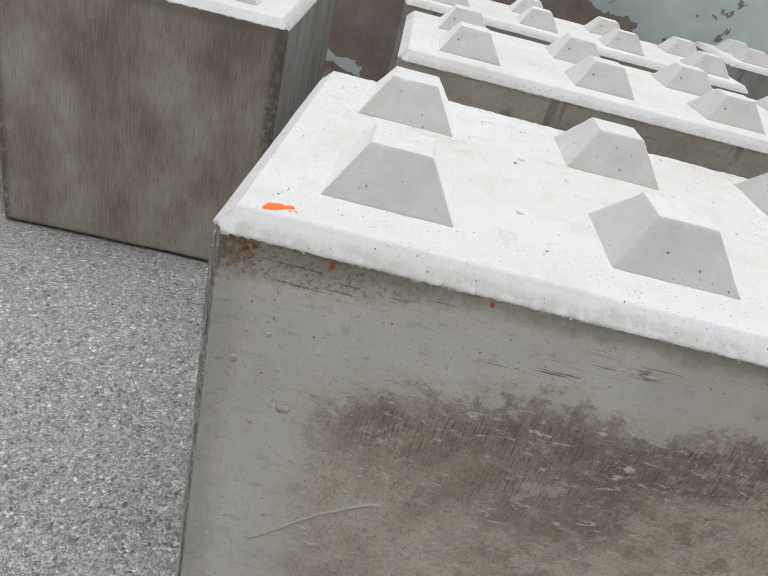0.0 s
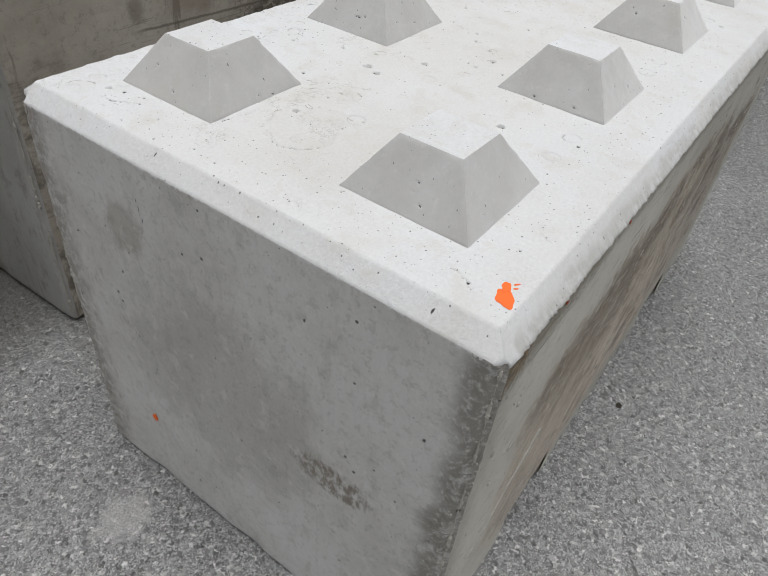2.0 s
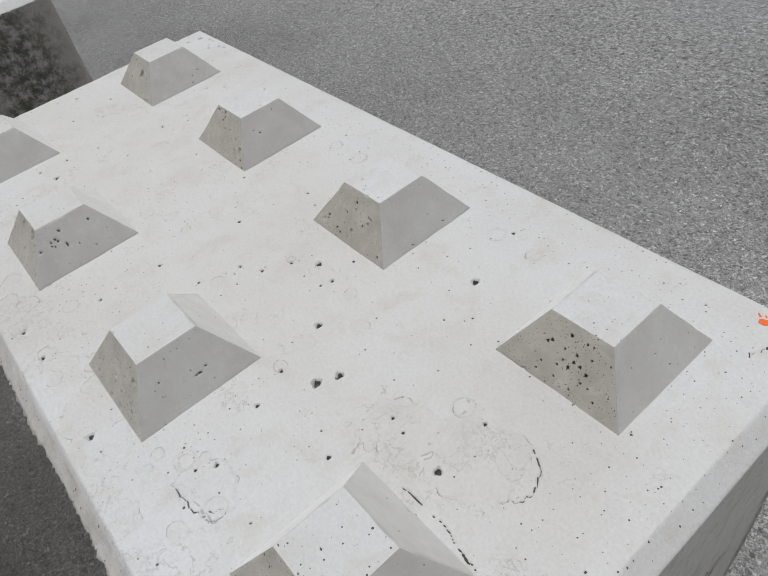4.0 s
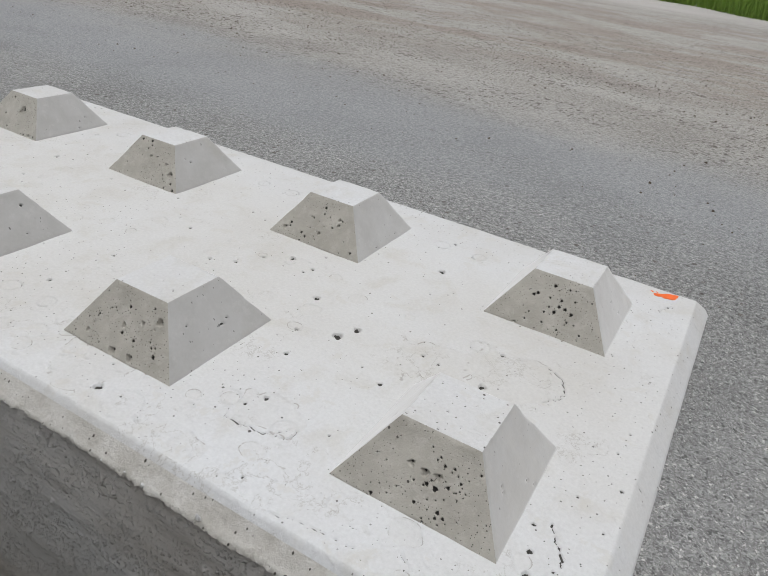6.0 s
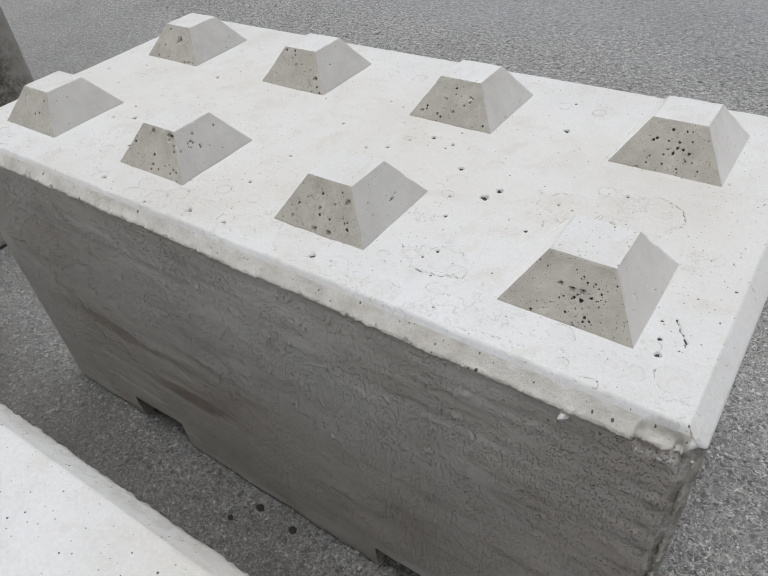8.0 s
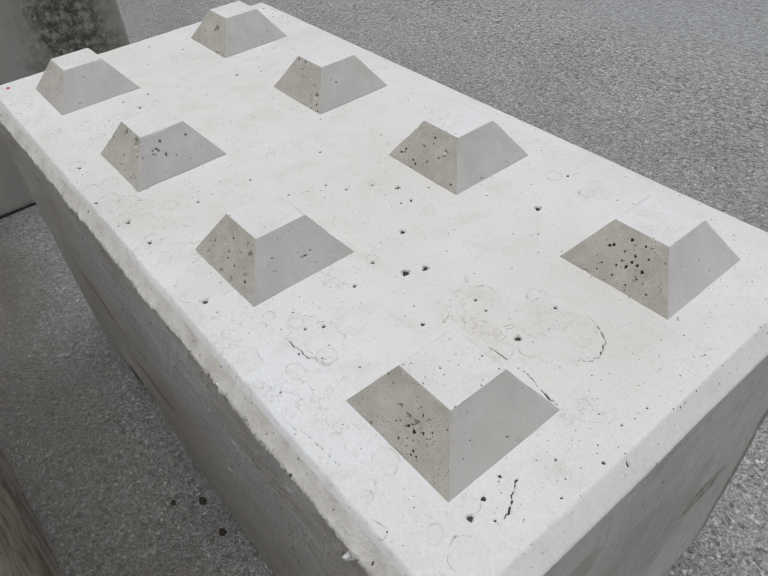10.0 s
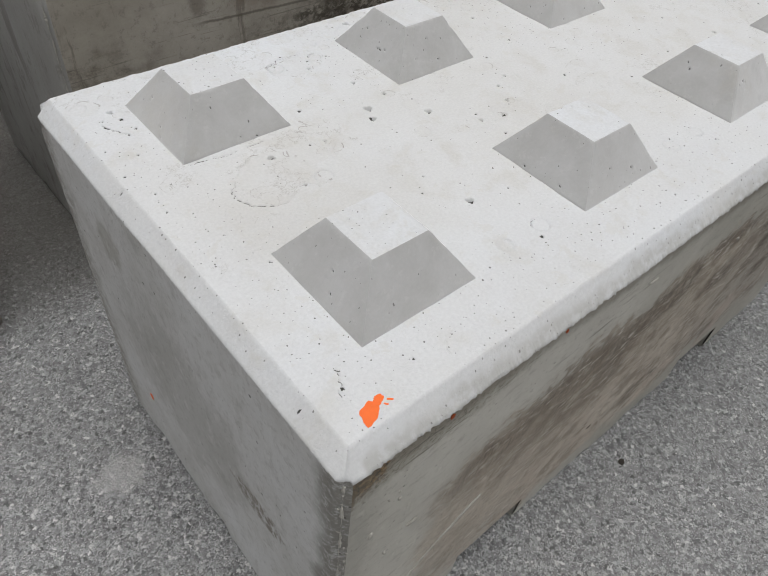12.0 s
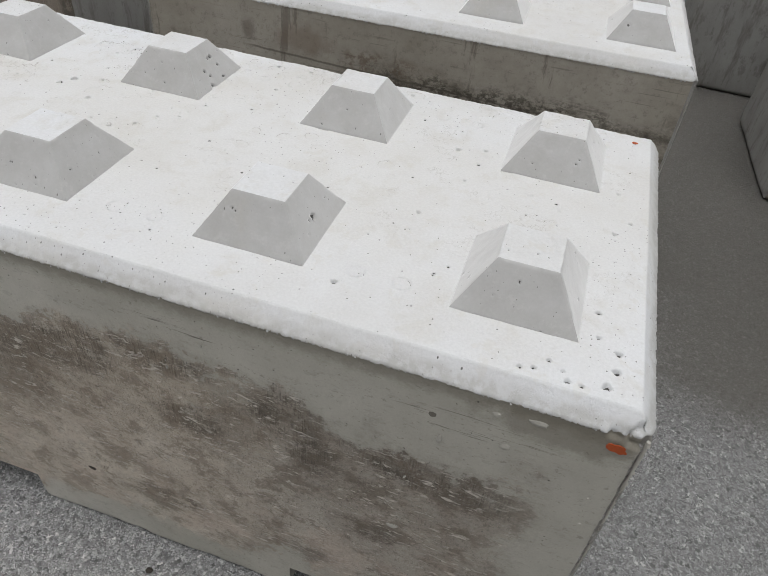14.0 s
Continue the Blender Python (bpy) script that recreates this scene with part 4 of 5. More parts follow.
def block_body(name, length, width, step, row, mats, seed, top_marks=None, side_marks=None, notches=(), coarse_back=True, rough=1.0, fine=0.0, gap=0.009):
    """The block without its studs: lofted round its outline from the ground to the chamfered top.
    mats: top, front (y = 0), right end, back, left end."""
    c, r, rf = CHAMFER, 0.020, 0.013
    xs = np.linspace(c, length - c, max(8, int((length - 2 * c) / step)))
    if fine:
        xs = np.concatenate([np.linspace(c, fine, int((fine - c) / step * 1.6))[:-1], np.linspace(fine, length - c, int((length - c - fine) / step))])
    ys = np.linspace(c, width - c, max(8, int((width - 2 * c) / step * (1.25 if fine else 1))))
    loop, normal, side = [], [], []

    def corner(cx, cy, a0, s0, s1, r=r):
        b0, b1 = radians(a0), radians(a0 + 90)
        for k in range(7):
            t, a = k / 6, radians(a0 + 22 + 46 * k / 6)
            loop.append((cx + r * ((1 - t) * math.cos(b0) + t * math.cos(b1)), cy + r * ((1 - t) * math.sin(b0) + t * math.sin(b1))))
            normal.append((math.cos(a), math.sin(a)))
            side.append((s0 if s0 in (2, 4) else s1) if 0 < k < 6 else (s0 if k == 0 else s1))

    for x in xs:
        loop.append((x, 0)), normal.append((0, -1)), side.append(1)
    corner(length - rf, rf, -90, 1, 2, rf)
    for y in ys:
        loop.append((length, y)), normal.append((1, 0)), side.append(2)
    corner(length - r, width - r, 0, 2, 3)
    for x in xs[::-1]:
        loop.append((x, width)), normal.append((0, 1)), side.append(3)
    corner(r, width - r, 90, 3, 4)
    for y in ys[::-1]:
        loop.append((0, y)), normal.append((-1, 0)), side.append(4)
    corner(rf, rf, 180, 4, 1, rf)
    loop, normal, side = np.array(loop), np.array(normal), np.array(side)
    n = len(loop)
    levels = [(0.022, 0.0), (0.022, gap * 0.7), (0.004, gap), (0.0, gap + 0.008)]
    near_lip = [H - LIP - d for d in (0.012, 0.009, 0.0065, 0.0045, 0.003, 0.0015, 0.0)]
    levels += [(0.0, z) for z in np.linspace(gap + 0.008, H - LIP - 0.016, int((H - LIP) / row))[1:]]
    levels += [(0.0, z) for z in near_lip]
    flat_levels = len(levels)
    levels += [(c * t, H - LIP + LIP * t) for t in (0.12, 0.3, 0.5, 0.7, 0.88, 1.0)]
    rings, outs, ups = [], [], []
    for k, (inset, z) in enumerate(levels):
        p = np.empty((n, 3))
        p[:, 0] = np.clip(loop[:, 0], inset, length - inset)
        p[:, 1] = np.clip(loop[:, 1], inset, width - inset)
        p[:, 2] = z
        rings.append(p)
        outs.append(max(0.0, (H - z) / LIP) if k >= flat_levels else 1.0)
    P = np.concatenate(rings)
    # the left end's chamfer is a little lower
    end_lip = np.tile(side == 4, len(levels)) & (P[:, 2] > H - LIP - 0.0125)
    P[end_lip, 2] = H - (H - P[end_lip, 2]) * 0.86
    out = np.repeat(outs, n)
    N = np.concatenate([np.c_[normal, np.zeros(n)]] * len(levels)) * out[:, None]
    N[:, 2] = 1 - out
    N /= np.linalg.norm(N, axis=1)[:, None]
    S = np.tile(side, len(levels))
    # relief of the sides
    h = 0.0007 * fbm(P, 6, 3, seed)
    to_edge = np.minimum(np.minimum(P[:, 0], length - P[:, 0]) + np.where((S == 1) | (S == 3), 0, 9), 9)
    to_edge = np.where((S == 2) | (S == 4), np.minimum(P[:, 1], width - P[:, 1]), to_edge)
    wear = np.clip(1 - to_edge / 0.03, 0, 1) * (out > 0.99)
    h += rough * wear * (0.0012 * fbm(P, 110, 3, seed + 3) - 0.0016 * np.clip(fbm(P, 48, 3, seed + 4), 0, 1))
    lip = np.clip(1 - np.abs(P[:, 2] - (H - LIP)) / 0.011, 0, 1) * np.where(S == 4, 0.25, 1.0) * np.clip(np.minimum(np.minimum(P[:, 0], length - P[:, 0]), 9) / 0.03, 0, 1) ** np.where((S == 1) | (S == 3), 1.0, 0.0)
    crest = np.clip(1 - np.abs(P[:, 2] - (H - LIP)) / 0.0055, 0, 1) * np.isin(S, (1, 3)) * np.clip(np.minimum(P[:, 0], length - P[:, 0]) / 0.03, 0, 1)
    h += rough * crest * np.clip(0.0012 + 0.0010 * fbm(P, 70, 3, seed + 40) + 0.0009 * fbm(P, 220, 2, seed + 41), 0, 0.004) * np.where(S == 3, 1.6, 1.0)
    h += rough * lip * (0.0006 + 0.0009 * fbm(P, 300, 2, seed + 6) - 0.0016 * np.clip(fbm(P, 60, 3, seed + 7) - 0.35, 0, 1))
    foot = np.clip(1 - P[:, 2] / 0.05, 0, 1)
    h -= rough * foot * 0.004 * np.clip(fbm(P, 16, 3, seed + 8) + 0.2, 0, 1.5)
    h += np.where((S == 1) & (out > 0.99), 0.0016 * np.clip(fbm(P, 110, 2, seed + 12) - 0.70, 0, 1), 0)
    if coarse_back:
        q = P * np.array([5.0, 1.0, 62.0])
        beads = np.clip(fbm(P, 125, 2, seed + 10) - 0.55, 0, 1)
        h += np.where((S == 3) & (out > 0.99), 0.0009 * fbm(q, 1.0, 3, seed + 9) + 0.0055 * beads + 0.0022 * fbm(P, 9, 3, seed + 11), 0)
    holes = np.zeros(len(P))
    if side_marks:
        side_marks(h, holes, P, S)
    h += holes
    # top sheet
    nx, ny = len(xs), len(ys)
    gx, gy = np.meshgrid(xs, ys, indexing="ij")
    top = np.c_[gx.ravel(), gy.ravel(), np.full(nx * ny, H)]
    ht = 0.0006 * fbm(top, 7, 3, seed + 20) + 0.00035 * fbm(top, 45, 2, seed + 21)
    top_holes = np.zeros(len(top))
    flakes = np.zeros(len(top))
    if top_marks:
        flakes = top_marks(ht, top_holes, top)
    ht += top_holes
    top[:, 2] += ht
    first = n * (len(levels) - 1)
    soil_shade = np.concatenate([-holes, -top_holes]) / 0.002
    flake = np.concatenate([np.zeros(len(P)), flakes])
    h[first:] = 0
    V = np.concatenate([P + N * h[:, None], top])
    T = len(P) + np.arange(nx * ny).reshape(nx, ny)
    # the last ring takes the height of the sheet's rim
    edge_ids = np.concatenate([T[:, 0], np.full(7, T[-1, 0]), T[-1, :], np.full(7, T[-1, -1]), T[::-1, -1], np.full(7, T[0, -1]), T[0, ::-1], np.full(7, T[0, 0])])
    V[first:first + n, 2] = V[edge_ids, 2]
    a = (np.arange(len(levels) - 1)[:, None] * n + np.arange(n)[None, :])
    b = (np.arange(len(levels) - 1)[:, None] * n + (np.arange(n)[None, :] + 1) % n)
    last = len(levels) - 2
    lower = np.stack([a, b, b + n, a + n], -1)
    ea, eb = edge_ids, np.roll(edge_ids, -1)
    lower[last, :, 2], lower[last, :, 3] = eb, ea
    slot = np.where(np.arange(len(levels) - 1)[:, None] >= flat_levels - 1, 0, side[None, :] + 0 * a)
    drip = 0.0065 * np.clip(0.3 + fbm(np.c_[loop, np.zeros(n)], 300, 2, seed + 30) * 0.45 + fbm(np.c_[loop, np.zeros(n)], 14, 2, seed + 31) * 0.25, 0, 1)
    drip *= np.where(side == 3, 0.25, 1.0)
    below = H - LIP - np.array([l[1] for l in levels])[:-1, None]
    slot = np.where((below > 0) & (below < 0.0125) & (below <= drip[None, :]), 0, slot)
    if len(mats) > 5:
        slot[flat_levels - 1:-2, side == 3] = 5
    keep = np.ones(lower.shape[:2], bool)
    mid = loop[:, 0] + 0 * a
    zmid = np.array([l[1] for l in levels])[:-1, None] + 0 * a
    for x0, x1, zt in notches:
        slope = np.where(mid < (x0 + x1) / 2, (zt - zmid) * 0.12, (zt - zmid) * 0.10)
        keep &= ~((zmid < zt) & (mid > x0 + 0 * slope) & (mid < x1) & np.isin(side, (1, 3))[None, :])
    quads = [lower[keep]]
    slots = [slot[keep]]
    quads.append(np.stack([T[:-1, :-1], T[1:, :-1], T[1:, 1:], T[:-1, 1:]], -1).reshape(-1, 4))
    slots.append(np.zeros(len(quads[-1]), int))
    extra, eq = [], []
    base = len(V)
    bottom = [(0.0, length)]
    for x0, x1, zt in notches:
        k = base + len(extra)
        y0, y1 = -0.001, width + 0.001
        for y in (y0, y1):
            extra += [(x0 - 0.004, y, 0), (x0 - 0.004, y, zt + 0.004), (x1 + 0.004, y, zt + 0.004), (x1 + 0.004, y, 0)]
        eq += [(k, k + 1, k + 5, k + 4), (k + 1, k + 2, k + 6, k + 5), (k + 2, k + 3, k + 7, k + 6)]
    if eq:
        # inner skins start just inside the faces
        extra = [(x, min(max(y, 0.004), width - 0.004), z) for x, y, z in extra]
        V = np.concatenate([V, np.array(extra)])
        quads.append(np.array(eq))
        slots.append(np.full(len(eq), 1))
        soil_shade, flake = np.concatenate([soil_shade, np.zeros(len(extra))]), np.concatenate([flake, np.zeros(len(extra))])
    return mesh_from(name, V, np.concatenate(quads), np.concatenate(slots), mats, True, soil_shade, flake)


HIP = math.hypot(STUD_HIGH, STUD_BASE - STUD_TOP)
# air holes of one stud's back flank: along it, up the slope, radius
FLANK_PITS = [
    (0.0159, 0.0470, 0.0037), (0.0003, 0.0445, 0.0043), (-0.0132, 0.0453, 0.0042), (-0.0154, 0.0579, 0.0016), (-0.0089, 0.0638, 0.0014), (-0.0248, 0.0159, 0.0022),
    (-0.0255, 0.0409, 0.0020), (-0.0144, 0.0347, 0.0028), (-0.0051, 0.0356, 0.0021), (-0.0354, 0.0493, 0.0015), (-0.0251, 0.0593, 0.0014), (-0.0236, 0.0554, 0.0010),
    (-0.0341, 0.0398, 0.0011), (-0.0082, 0.0405, 0.0014), (-0.0313, 0.0130, 0.0017), (-0.0242, 0.0103, 0.0017), (-0.0000, 0.0147, 0.0018), (-0.0121, 0.0045, 0.0011),
    (0.0020, 0.0694, 0.0011), (-0.0109, 0.0226, 0.0011), (-0.0143, 0.0142, 0.0011), (0.0214, 0.0206, 0.0011), (0.0428, 0.0032, 0.0020), (-0.0322, 0.0391, 0.0010),
    (-0.0349, 0.0099, 0.0010), (-0.0288, 0.0056, 0.0010), (-0.0026, 0.0331, 0.0014), (-0.0191, 0.0256, 0.0010), (-0.0065, 0.0603, 0.0011), (-0.0499, 0.0647, 0.0013),
]

# the same for the other studs, in millimetres
STUD_PITS = {
    0: [(30.6, 49.3, 2.4), (25.9, 53.1, 2.4), (6.0, 70.4, 2.4), (-4.9, 34.6, 2.4), (-9.3, 53.0, 2.0), (-9.0, 43.6, 2.4), (-18.1, 42.8, 2.4), (-28.3, 38.6, 2.4), (8.4, 30.1, 1.6), (4.3, 39.2, 1.6), (-15.2, 71.0, 1.6), (-27.4, 57.4, 1.6), (-26.2, 26.4, 1.6), (43.3, 1.5, 3.2), (-48.4, 15.0, 1.6), (6.7, 15.2, 1.6), (-16.9, 11.7, 1.6), (28.7, 23.3, 1.6)],
    2: [(63.5, 15.6, 4.1), (55.4, 26.2, 2.4), (55.3, 20.1, 1.8), (-2.6, 23.7, 3.5), (-32.2, 46.0, 3.4), (-30.4, 55.2, 3.4), (-35.2, 55.1, 1.7), (29.7, 15.7, 2.3), (21.2, 11.0, 2.3), (2.7, 67.7, 2.3), (1.1, 57.3, 1.7), (17.7, 45.9, 1.7), (28.4, 2.3, 1.7), (-69.8, 10.7, 2.2), (-22.8, 39.8, 1.7), (-11.6, 55.6, 1.1), (17.4, 28.1, 1.2), (1.4, 11.5, 1.2), (-50.6, 24.5, 1.1)],
    3: [(-44.0, 60.5, 5.2), (4.8, 39.2, 3.6), (-20.7, 50.9, 3.1), (3.4, 29.9, 2.3), (-17.0, 27.5, 2.2), (54.1, 15.0, 3.3), (7.4, 5.3, 5.4), (-21.0, 6.8, 4.9), (-53.3, 20.7, 2.6), (-45.8, 29.2, 1.8), (-50.9, 31.2, 1.7), (5.7, 62.2, 2.2), (26.2, 53.9, 1.4), (31.6, 51.5, 1.4), (46.7, 38.7, 1.8), (-19.7, 20.9, 1.3), (49.1, 26.4, 1.1), (-29.1, 72.6, 1.8), (30.8, 7.0, 1.4)],
    4: [(-59.9, 29.0, 6.6), (1.4, 51.3, 3.4), (36.2, 78.4, 2.8), (13.0, 79.8, 2.7), (9.4, 71.2, 2.0), (15.3, 64.1, 2.1), (-41.2, 45.5, 3.3), (37.7, 57.3, 1.4), (-12.3, 53.7, 1.4), (-22.6, 34.2, 1.3), (-68.7, 13.8, 2.6), (-78.6, 3.4, 2.6), (-56.5, 3.0, 2.0), (52.8, 26.7, 1.4), (43.2, 9.8, 1.4), (62.1, 3.1, 1.4)],
    5: [(-35.3, 73.0, 8.6), (11.4, 75.0, 6.0), (-48.6, 59.4, 3.9), (-1.7, 35.5, 2.9), (-51.9, 51.1, 2.2), (55.0, 48.0, 3.0), (-2.0, 17.5, 2.3), (0.2, 7.2, 2.3), (-19.3, 11.6, 2.3), (-35.4, 20.8, 1.7), (-46.8, 25.2, 1.7), (-57.5, 19.7, 2.2), (-52.0, 11.2, 2.2), (-66.6, 16.5, 2.2), (-72.6, 3.0, 1.7), (39.1, 48.1, 1.2), (20.1, 67.9, 1.2)],
    6: [(-16.9, 51.0, 10.3), (-60.8, 3.9, 4.3), (23.6, 74.4, 2.5), (39.5, 65.1, 1.6), (32.1, 35.2, 2.5), (13.3, 9.1, 2.4), (50.0, 7.9, 2.5), (-19.8, 19.4, 1.6), (-45.3, 3.1, 2.4), (-48.8, 24.1, 1.6), (-75.0, 4.8, 2.3)],
}

# holes in the other flanks: side, then along, up the slope, radius in millimetres
STUD_CHIPS = {
    3: {0: [(-7.8, 54.2, 3.7), (-17.5, 53.9, 4.9), (-24.4, 33.3, 3.1), (24.1, 36.9, 3.6), (15.7, 23.5, 3.6), (-20.7, 8.6, 3.1), (25.5, 3.0, 7.3)], 2: [(-14.4, 30.9, 2.5), (-24.7, 34.9, 1.4), (-44.5, 41.8, 1.4)]},
    4: {0: [(4.7, 34.5, 6.6), (18.0, 35.9, 2.5)]},
    5: {2: [(26.0, 57.5, 2.2), (23.5, 53.0, 2.6), (33.5, 56.0, 2.2), (35.0, 51.0, 2.0), (32.0, 47.5, 1.6), (55.3, 50.5, 2.4), (13.7, 67.5, 2.8), (14.6, 43.3, 2.2), (14.1, 39.6, 2.2), (-34.7, 61.6, 2.8)]},
}


def stud_mesh(name, cells, seed, porous=True, pits=(), chips=None):
    """A truncated pyramid stud; its flank towards +y is full of air holes."""
    rnd = np.random.RandomState(seed)
    verts, faces, slots, soil_shade = [], [], [], []
    count = 0
    for side in range(5):
        holed = porous and side == 1
        na, nb = (int(cells * 3.6), int(cells * 2.0)) if holed else (cells, cells if side == 4 else int(cells * 0.8))
        a, t = [g.ravel() for g in np.meshgrid(np.linspace(-1, 1, na + 1), np.linspace(0, 1, nb + 1), indexing="ij")]
        if side == 4:
            u, w = a * STUD_TOP, (2 * t - 1) * STUD_TOP
            P = np.c_[u, w, np.full(len(u), STUD_HIGH)]
            N = np.array([0.0, 0.0, 1.0])
            edge = STUD_TOP - np.maximum(np.abs(u), np.abs(w))
        else:
            m = STUD_BASE + (STUD_TOP - STUD_BASE) * t
            u, w = a * m, t * HIP
            ang = side * math.pi / 2
            ca, sa = math.cos(ang), math.sin(ang)
            P = np.c_[m * ca + u * sa, m * sa - u * ca, t * STUD_HIGH]
            N = np.array([ca * STUD_HIGH, sa * STUD_HIGH, STUD_BASE - STUD_TOP]) / HIP
            edge = np.minimum(np.minimum((1 - np.abs(a)) * m, w), HIP - w)
        fade = np.clip(edge / 0.003, 0, 1)
        h = 0.0003 * fbm(P, 40, 3, seed) + 0.0005 * fbm(P, 12, 2, seed + 1)
        hole = np.zeros(len(P))
        if holed:
            spots = list(pits)
            cx, cw = rnd.uniform(-0.03, 0.03), rnd.uniform(0.03, 0.055)
            for k in range(60 if not pits else 14):
                r = rnd.choice([0.0009, 0.0013, 0.0018, 0.0025, 0.0040], p=[0.42, 0.36, 0.16, 0.05, 0.01]) if not pits else 0.0010
                x, y = (rnd.normal(cx, 0.030), rnd.normal(cw, 0.020)) if k % 3 == 1 else (rnd.uniform(-0.08, 0.08), rnd.uniform(0.004, 0.078))
                spots.append((x, y, r))
            for x, y, r in spots:
                if r > 0.0030:
                    dent(h, u, w, x, y, r, min(r * 0.8, 0.0042), 0.45)
                    # dark core towards the upper rim: shade painted on one side
                    dent(hole, u, w, x + r * 0.15, y + r * 0.42, r * 0.42, 0.0022, 0.3)
                else:
                    dent(hole, u, w, x, y, r, r * 1.5 + 0.0008, 0.35)
        for x, y, r in (chips or {}).get(side, ()):
            dent(h, u, w, x / 1000, y / 1000, r / 1000, r / 1600, 0.4)
            dent(hole, u, w, x / 1000, y / 1000, r / 1250, 0.0034, 0.4)
        for k in range(5):
            x, y = rnd.uniform(-0.05, 0.05), rnd.uniform(-0.035, 0.06)
            dent(hole, u, w, x, y, rnd.uniform(0.0011, 0.0018), 0.0035, 0.1)
        h = (h + hole) * fade
        worn = np.clip(1 - edge / 0.004, 0, 1) * (w > 0.006 if side < 4 else 1)
        centre = np.array([0.0, 0.0, STUD_HIGH * 0.4])
        pull = (P - centre) / np.linalg.norm(P - centre, axis=1)[:, None]
        P = P + N * h[:, None] - pull * (worn * (0.0004 + 0.0013 * np.clip(fbm(P, 55, 3, seed + 2), 0, 1)))[:, None]
        if side < 4:
            P[:, 2] = np.where(t < 1e-6, -0.004, P[:, 2])
        ids = count + np.arange((na + 1) * (nb + 1)).reshape(na + 1, nb + 1)
        q = np.stack([ids[:-1, :-1], ids[:-1, 1:], ids[1:, 1:], ids[1:, :-1]], -1).reshape(-1, 4)
        faces.append(q if side < 4 else q[:, ::-1])
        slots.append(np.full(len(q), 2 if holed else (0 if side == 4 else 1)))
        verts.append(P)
        soil_shade.append(-hole / 0.002)
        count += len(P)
    return mesh_from(name, np.concatenate(verts), np.concatenate(faces), np.concatenate(slots), [TOP, FLANK, POROUS], True, np.concatenate(soil_shade))


PLAIN_STUD = stud_mesh("plain stud", 24, 99, False)


def block(label, place, turn, length, width, step, row, mats, seed, stud_meshes=None, tall=1.0, **marks):
    """A concrete building block with its studs, as one thing; its near left foot stands at place."""
    root = tagged(new("concrete_block"), label, "concrete block", "concrete blocks")
    root.empty_display_size = 0.2
    root.matrix_world = Matrix.Translation((*place, 0)) @ Matrix.Rotation(radians(turn), 4, "Z") @ Matrix.Diagonal((1, 1, tall, 1))
    part("body", block_body("block body", length, width, step, row, mats, seed, **marks), root)
    k = 0
    for i in range(round(length / 0.4)):
        for j in range(2):
            s = part("stud", stud_meshes[k] if stud_meshes else PLAIN_STUD, root)
            s.location = (0.2 + 0.4 * i, 0.2 + (width - 0.392) * j, H)
            k += 1
    return root


# ---- setting ----
ground = bmesh.new()
bmesh.ops.create_grid(ground, x_segments=40, y_segments=40, size=120)
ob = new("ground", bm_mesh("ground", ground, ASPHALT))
tagged(ob, "grey speckled asphalt yard and dusty road", "ground", kind="structure")

wall = bmesh.new()
bmesh.ops.create_cube(wall, size=1)
bmesh.ops.scale(wall, vec=(16, 0.4, 2.0), verts=wall.verts)
bmesh.ops.translate(wall, vec=(2.0, 4.10, 1.00), verts=wall.verts)
ob = new("wall_back", bm_mesh("wall", wall, WALL))
tagged(ob, "brown rendered wall with peeling pale green paint", "wall", kind="structure")

# ---- the near block ----
BIG_PITS = [
    (0.392, 0.221, 0.0085), (0.497, 0.421, 0.0075), (0.420, 0.481, 0.010), (0.407, 0.453, 0.008), (0.692, 0.432, 0.0045),
    (0.635, 0.373, 0.005), (0.598, 0.346, 0.007), (0.472, 0.502, 0.005), (0.448, 0.555, 0.005), (0.414, 0.635, 0.005),
    (0.571, 0.734, 0.0075), (1.074, 0.738, 0.007), (0.836, 0.740, 0.007), (0.760, 0.735, 0.006), (1.221, 0.549, 0.008),
    (1.271, 0.566, 0.006), (0.221, 0.457, 0.0075), (1.208, 0.316, 0.007), (0.083, 0.683, 0.006), (0.309, 0.447, 0.004),
    (0.656, 0.414, 0.005), (0.552, 0.355, 0.005), (0.806, 0.624, 0.005), (1.523, 0.391, 0.006), (1.144, 0.098, 0.007),
]
END_PITS = [
    (1.543, 0.110, 0.007), (1.542, 0.076, 0.008), (1.511, 0.183, 0.006), (1.515, 0.131, 0.005), (1.456, 0.063, 0.005),
    (1.421, 0.038, 0.005), (1.439, 0.043, 0.005), (1.483, 0.036, 0.006), (1.501, 0.035, 0.005), (1.532, 0.046, 0.009),
    (1.475, 0.051, 0.004), (1.547, 0.432, 0.005), (1.523, 0.521, 0.005), (1.256, 0.445, 0.004), (0.225, 0.378, 0.004),
]
RINGS = [
    (0.366, 0.130), (0.436, 0.130), (0.765, 0.132), (0.834, 0.132), (1.164, 0.131), (1.234, 0.131),
    (0.762, 0.662), (0.830, 0.665), (1.162, 0.667), (1.234, 0.665), (0.258, 0.379), (0.366, 0.664),
]


